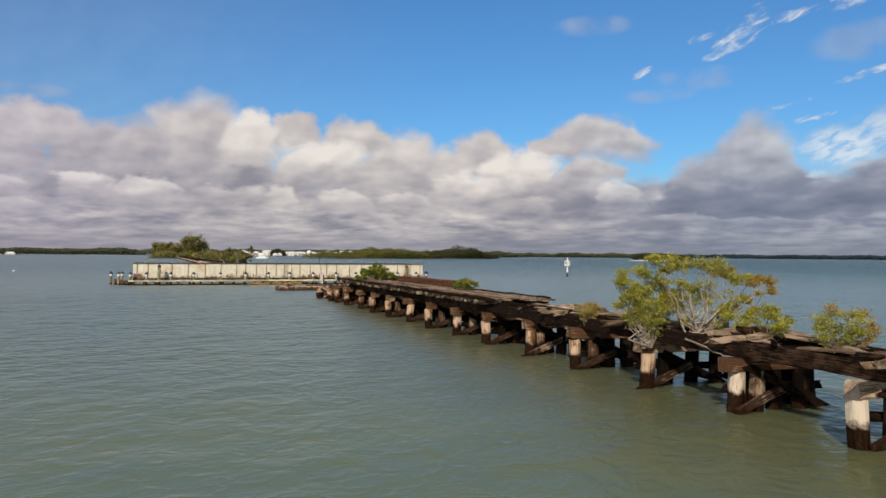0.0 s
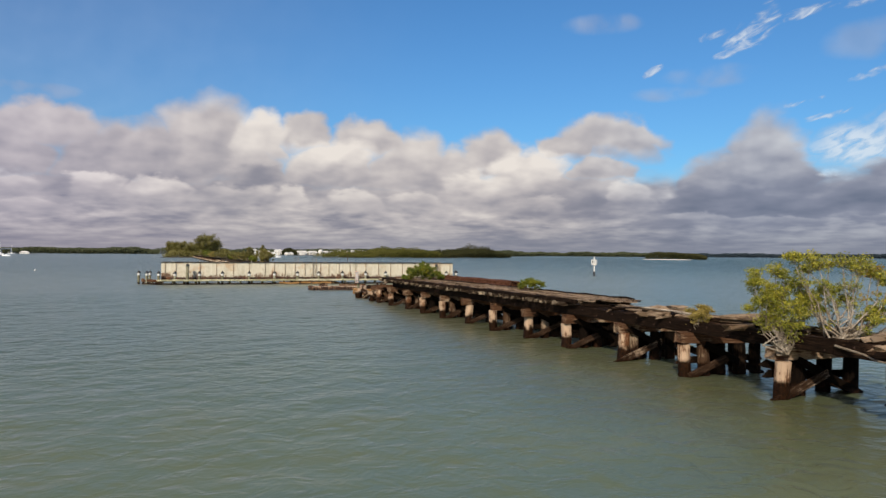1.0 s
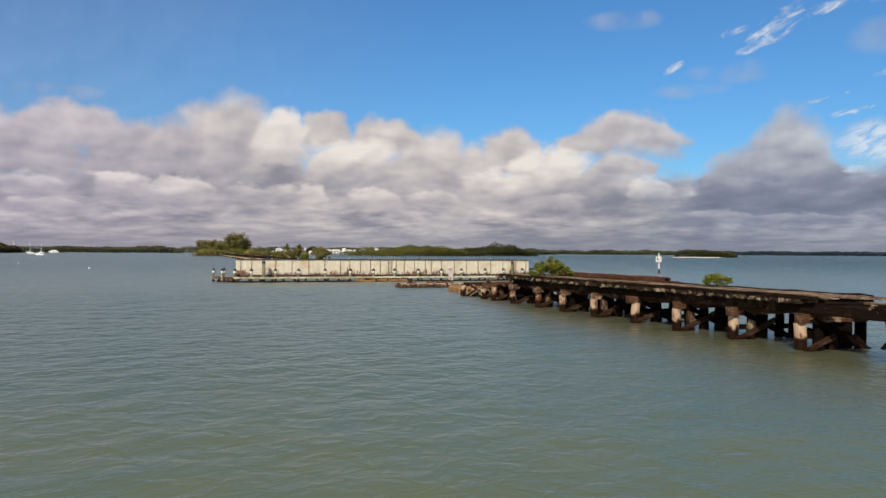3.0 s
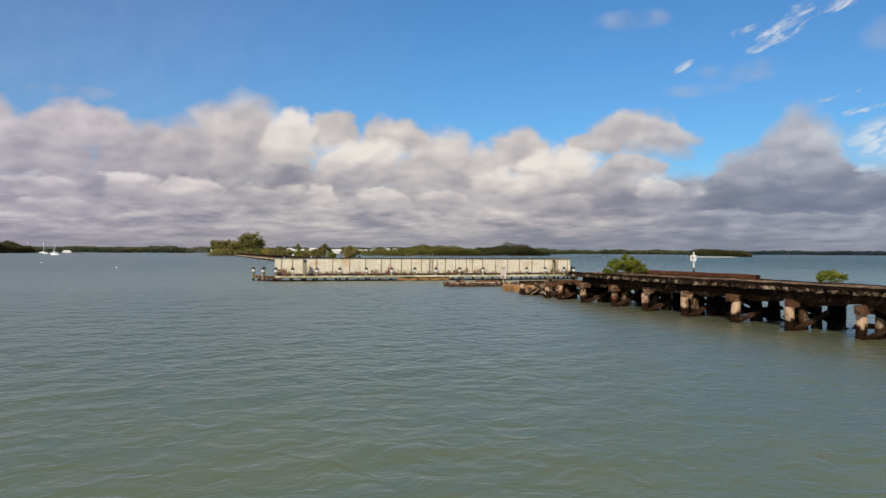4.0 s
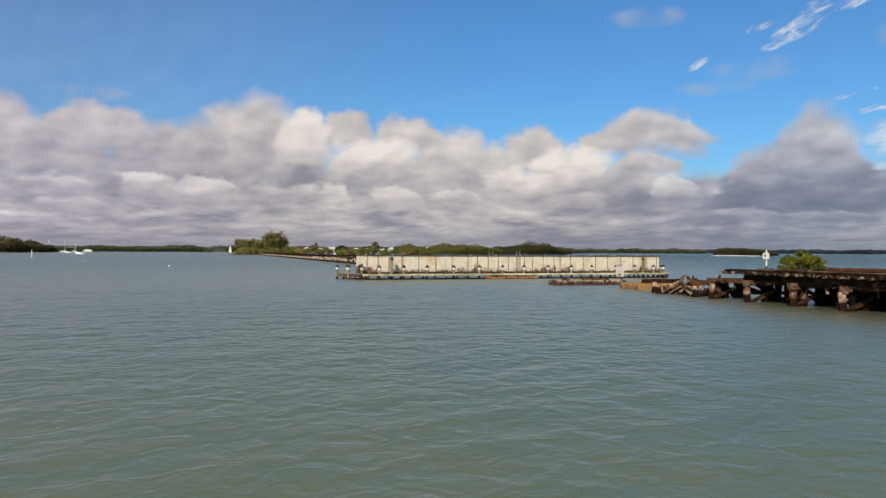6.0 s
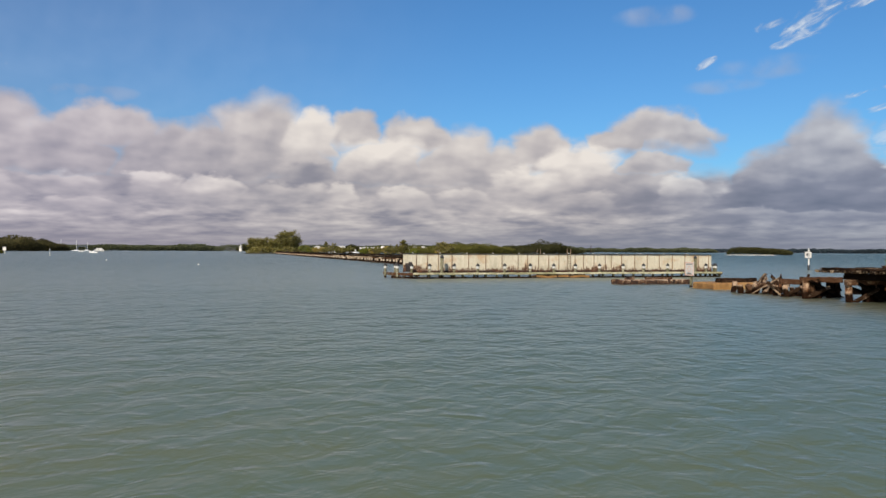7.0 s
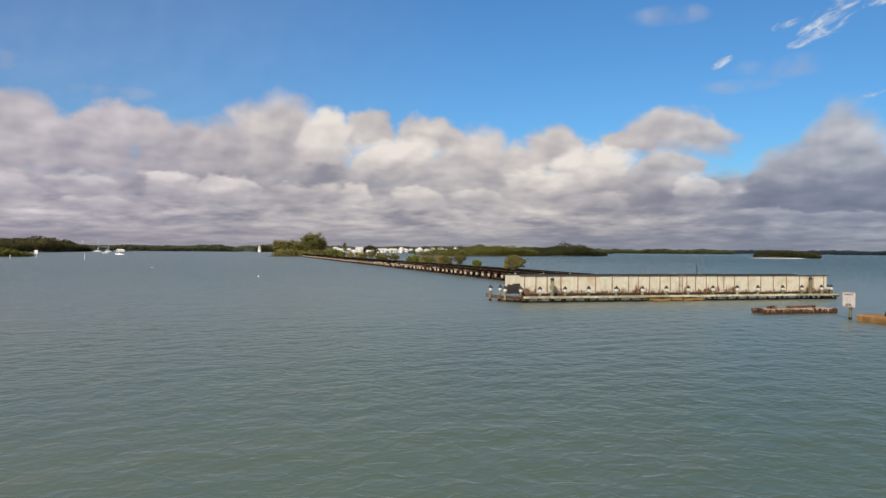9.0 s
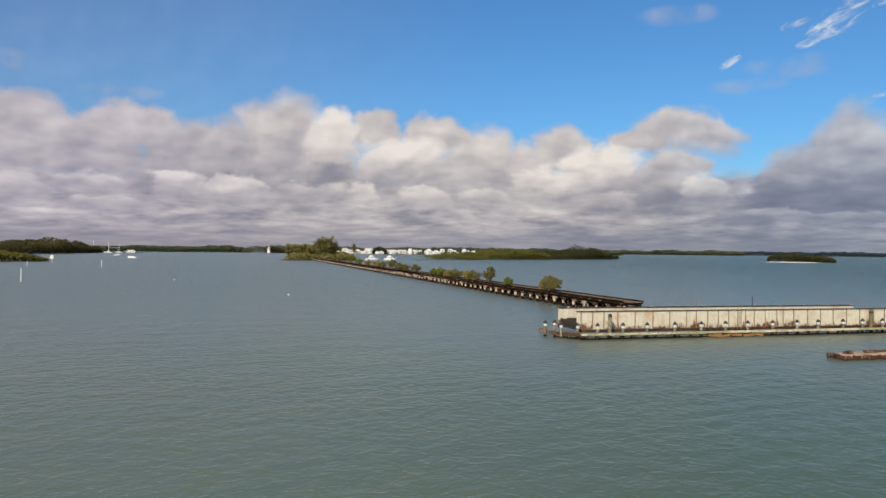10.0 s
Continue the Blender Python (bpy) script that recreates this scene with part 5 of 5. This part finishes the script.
# ---- boats, channel marks and floats ----
def motor_yacht(at, length, turn, label):
    t = thing("motor_yacht", label, "boat", at, "boats on the bay", turn=turn)
    verts, faces, n = [], [], 9
    tall = min(1.0, length / 9)
    for k, (z, f) in enumerate(((-0.4, 0.72), (0.3 * tall, 0.9), (1.5 * tall ** 1.6, 1.0))):
        for j in range(n):
            u = j / (n - 1)
            beam = 0.16 * length * math.sqrt(max(0.0, 1 - max(0.0, (u - 0.35) / 0.65) ** 2.2)) * f
            x = (-0.5 + u * (0.94 + 0.06 * f)) * length
            verts += [(x, -beam, z + (0.5 * u * u if k == 2 else 0)), (x, beam, z + (0.5 * u * u if k == 2 else 0))]
    for k in range(2):
        for j in range(n - 1):
            a, b = (k * n + j) * 2, ((k + 1) * n + j) * 2
            faces += [(a, a + 2, b + 2, b), (a + 1, b + 1, b + 3, a + 3)]
    for k in (2,):
        for j in range(n - 1):
            a = (k * n + j) * 2
            faces.append((a, a + 2, a + 3, a + 1))
    faces += [(0, 2 * n, 2 * n + 1, 1), (2 * n, 4 * n, 4 * n + 1, 2 * n + 1)]
    part("hull", mesh_of("hull", verts, faces, M_HULL), t)
    if length < 8:
        part("console", block("console", length * 0.2, length * 0.14, 0.8, M_HULL, 0.12), t, pose(0, 0, 1.3 * tall ** 1.6))
        return
    cabin = part("cabin", block("cabin", length * 0.46, length * 0.2, 1.5, M_HULL, 0.25), t, pose(-0.04 * length, 0, 1.5))
    part("cabin_window", block("cabin_window", length * 0.40, length * 0.205, 0.5, M_PANE, 0.05), cabin, pose(0, 0, 0.65), "dark cabin glazing")
    part("flybridge", block("flybridge", length * 0.24, length * 0.17, 1.0, M_HULL, 0.2), t, pose(-0.08 * length, 0, 3.0))
    part("mast", block("mast", 0.12, 0.12, 2.2, M_HULL, 0.02), t, pose(-0.1 * length, 0, 4.0))


motor_yacht((54.4, 650, 0), 12.0, 14, "white motor yacht with flybridge moored on calm water")
motor_yacht((71.0, 655, 0), 11.0, 6, "white motor yacht with flybridge moored on calm water")
motor_yacht((-146, 695, 0), 7.0, 170, "small white open motorboat on the inlet")
motor_yacht((-190, 900, 0), 7.0, 20, "small white motorboat far up the inlet")


def day_mark(at):
    t = thing("day_mark", "white channel marker post with square white boards and a black foot", "channel marker", at)
    part("post", lathe("post", [(0.16, -2), (0.16, 0.55), (0.15, 0.6), (0.14, 3.6)], M_WHITE, 12), t)
    part("black_foot", lathe("black_foot", [(0.20, -1.5), (0.20, 0.85), (0.17, 0.9)], M_BLACK, 12), t)
    for m in (pose(-0.18, -0.05, 2.15, 0, 0, 20), pose(0.1, -0.19, 2.15, 0, 0, -70)):
        board = part("board", block("board", 0.04, 1.12, 1.08, M_SIGN, 0.01), t, m)
        part("text_bar", block("text_bar", 0.01, 0.6, 0.4, M_INK, 0), board, pose(-0.026, 0, 0.4), "dark unreadable marking")
    part("lamp", lathe("lamp", [(0.12, 0), (0.12, 0.2), (0.05, 0.28)], M_WHITE, 12), t, pose(0, 0, 3.6))


day_mark((61.6, 112.6, 0))


def post_mark(at, high, board):
    t = thing("channel_post", "slim white channel post standing in the inlet", "channel marker", at, "channel posts")
    part("post", log("post", high + 1.5, 0.2, 0.16, M_WHITE, 960, 10, 0.01), t, pose(0, 0, -1.5))
    if board:
        part("board", block("board", 0.06, 2.0, 2.0, M_SIGN, 0.02), t, pose(-0.2, 0, high - 2.0, 0, 0, 70))


post_mark((-106.1, 224.4, 0), 3.4, False)
post_mark((-114.0, 376.5, 0), 3.2, False)
post_mark((-148.4, 392.7, 0), 2.2, False)
post_mark((-156.0, 470.0, 0), 4.2, True)


def float_buoy(at):
    t = thing("float_buoy", "small white trap float on the water", "buoy", at, "trap floats")
    part("float", lathe("float", [(0.04, -0.2), (0.16, -0.1), (0.2, 0.05), (0.16, 0.2), (0.04, 0.28)], M_WHITE, 12), t)


for x, y in ((-42.8, 162.1), (-70.3, 235.2)):
    float_buoy((x, y, 0))


def sail_boat(at, length, turn):
    """A moored yacht: hull, coach roof and bare mast with its boom."""
    t = thing("sail_boat", "white moored sailing yacht with a tall bare mast", "boat", at, "boats on the bay", turn=turn)
    verts, faces, n = [], [], 9
    for z, f in ((-0.5, 0.5), (0.5, 0.92), (1.2, 1.0)):
        for j in range(n):
            u = j / (n - 1)
            beam = 0.15 * length * math.sin(math.pi * (0.18 + 0.82 * u)) ** 0.7 * f + 0.02
            verts += [((u - 0.5) * length, -beam, z), ((u - 0.5) * length, beam, z)]
    for k in range(2):
        for j in range(n - 1):
            a, b = (k * n + j) * 2, ((k + 1) * n + j) * 2
            faces += [(a, a + 2, b + 2, b), (a + 1, b + 1, b + 3, a + 3)]
    faces += [((2 * n + j) * 2, (2 * n + j) * 2 + 2, (2 * n + j) * 2 + 3, (2 * n + j) * 2 + 1) for j in range(n - 1)] + [(0, 2 * n, 2 * n + 1, 1), (2 * n, 4 * n, 4 * n + 1, 2 * n + 1)]
    part("hull", mesh_of("hull", verts, faces, M_HULL), t)
    part("coach_roof", block("coach_roof", length * 0.36, length * 0.16, 0.7, M_HULL, 0.15), t, pose(0, 0, 1.2))
    part("mast", lathe("mast", [(0.22, 0), (0.2, length * 1.2), (0.1, length * 1.3)], M_HULL, 8), t, pose(0.05 * length, 0, 1.2))
    part("boom", lathe("boom", [(0.12, 0), (0.12, length * 0.4)], M_HULL, 8), t, pose(0.04 * length, 0, 2.8, 0, -90, 0))


sail_boat((-293, 1320, 0), 14, 30)
sail_boat((-272, 1330, 0), 13, -20)
sail_boat((-255, 1326, 0), 10, 10)


def boat_hoist():
    t = thing("boat_hoist", "faded blue steel boat hoist frame on the far quay", "hoist", (-265, 1340, 0.3))
    for x in (-7, 7):
        for y in (-4, 4):
            part("leg", block("leg", 0.8, 0.8, 6.0, M_BLUE, 0.1), t, pose(x, y, 0))
        part("side_beam", block("side_beam", 1.0, 9.0, 1.2, M_BLUE, 0.1), t, pose(x, 0, 6.0))
    part("cross_beam", block("cross_beam", 15.0, 1.0, 1.3, M_BLUE, 0.1), t, pose(0, 3.5, 7.2))


boat_hoist()
land("ground", "low quay ground beside the inlet", (-262, 1362), 44, 22, M_MUD, 0.5, 9)
house((-240, 1347, 0.3), 14, 5, 2.0, 5, 1)


def beacon(at):
    t = thing("white_beacon", "small white beacon tower on the far shore", "beacon", at)
    part("tower", lathe("tower", [(3.4, 0), (3.2, 0.4), (2.7, 9.5), (3.2, 9.8), (3.2, 10.2)], M_STUCCO, 16), t)
    part("lantern", lathe("lantern", [(1.6, 0), (1.6, 1.6), (1.9, 1.7), (0.2, 3.0)], M_ROOF, 12), t, pose(0, 0, 10.2))


land("ground", "low point of land under the beacon", (-2, 1540), 34, 24, M_MUD, 0.4, 10)
beacon((-9, 1530, 0.3))
spread_wood("shore_wood", "dark clump of trees behind the beacon on the far shore", (-14, 1560, 26, 1566, 26), 15.0, 3000, 1.3, M_WOODSDARK, 120, rough=0.3)
spread_wood("town_trees", "dark rounded clump of tall trees among the far houses", (188, 1462, 216, 1458, 24), 17.0, 2600, 1.3, M_WOODSDARK, 121, rough=0.25)
pine((152, 1462, 0.4), 20, 5, 122, "slim dark tree among the far houses")
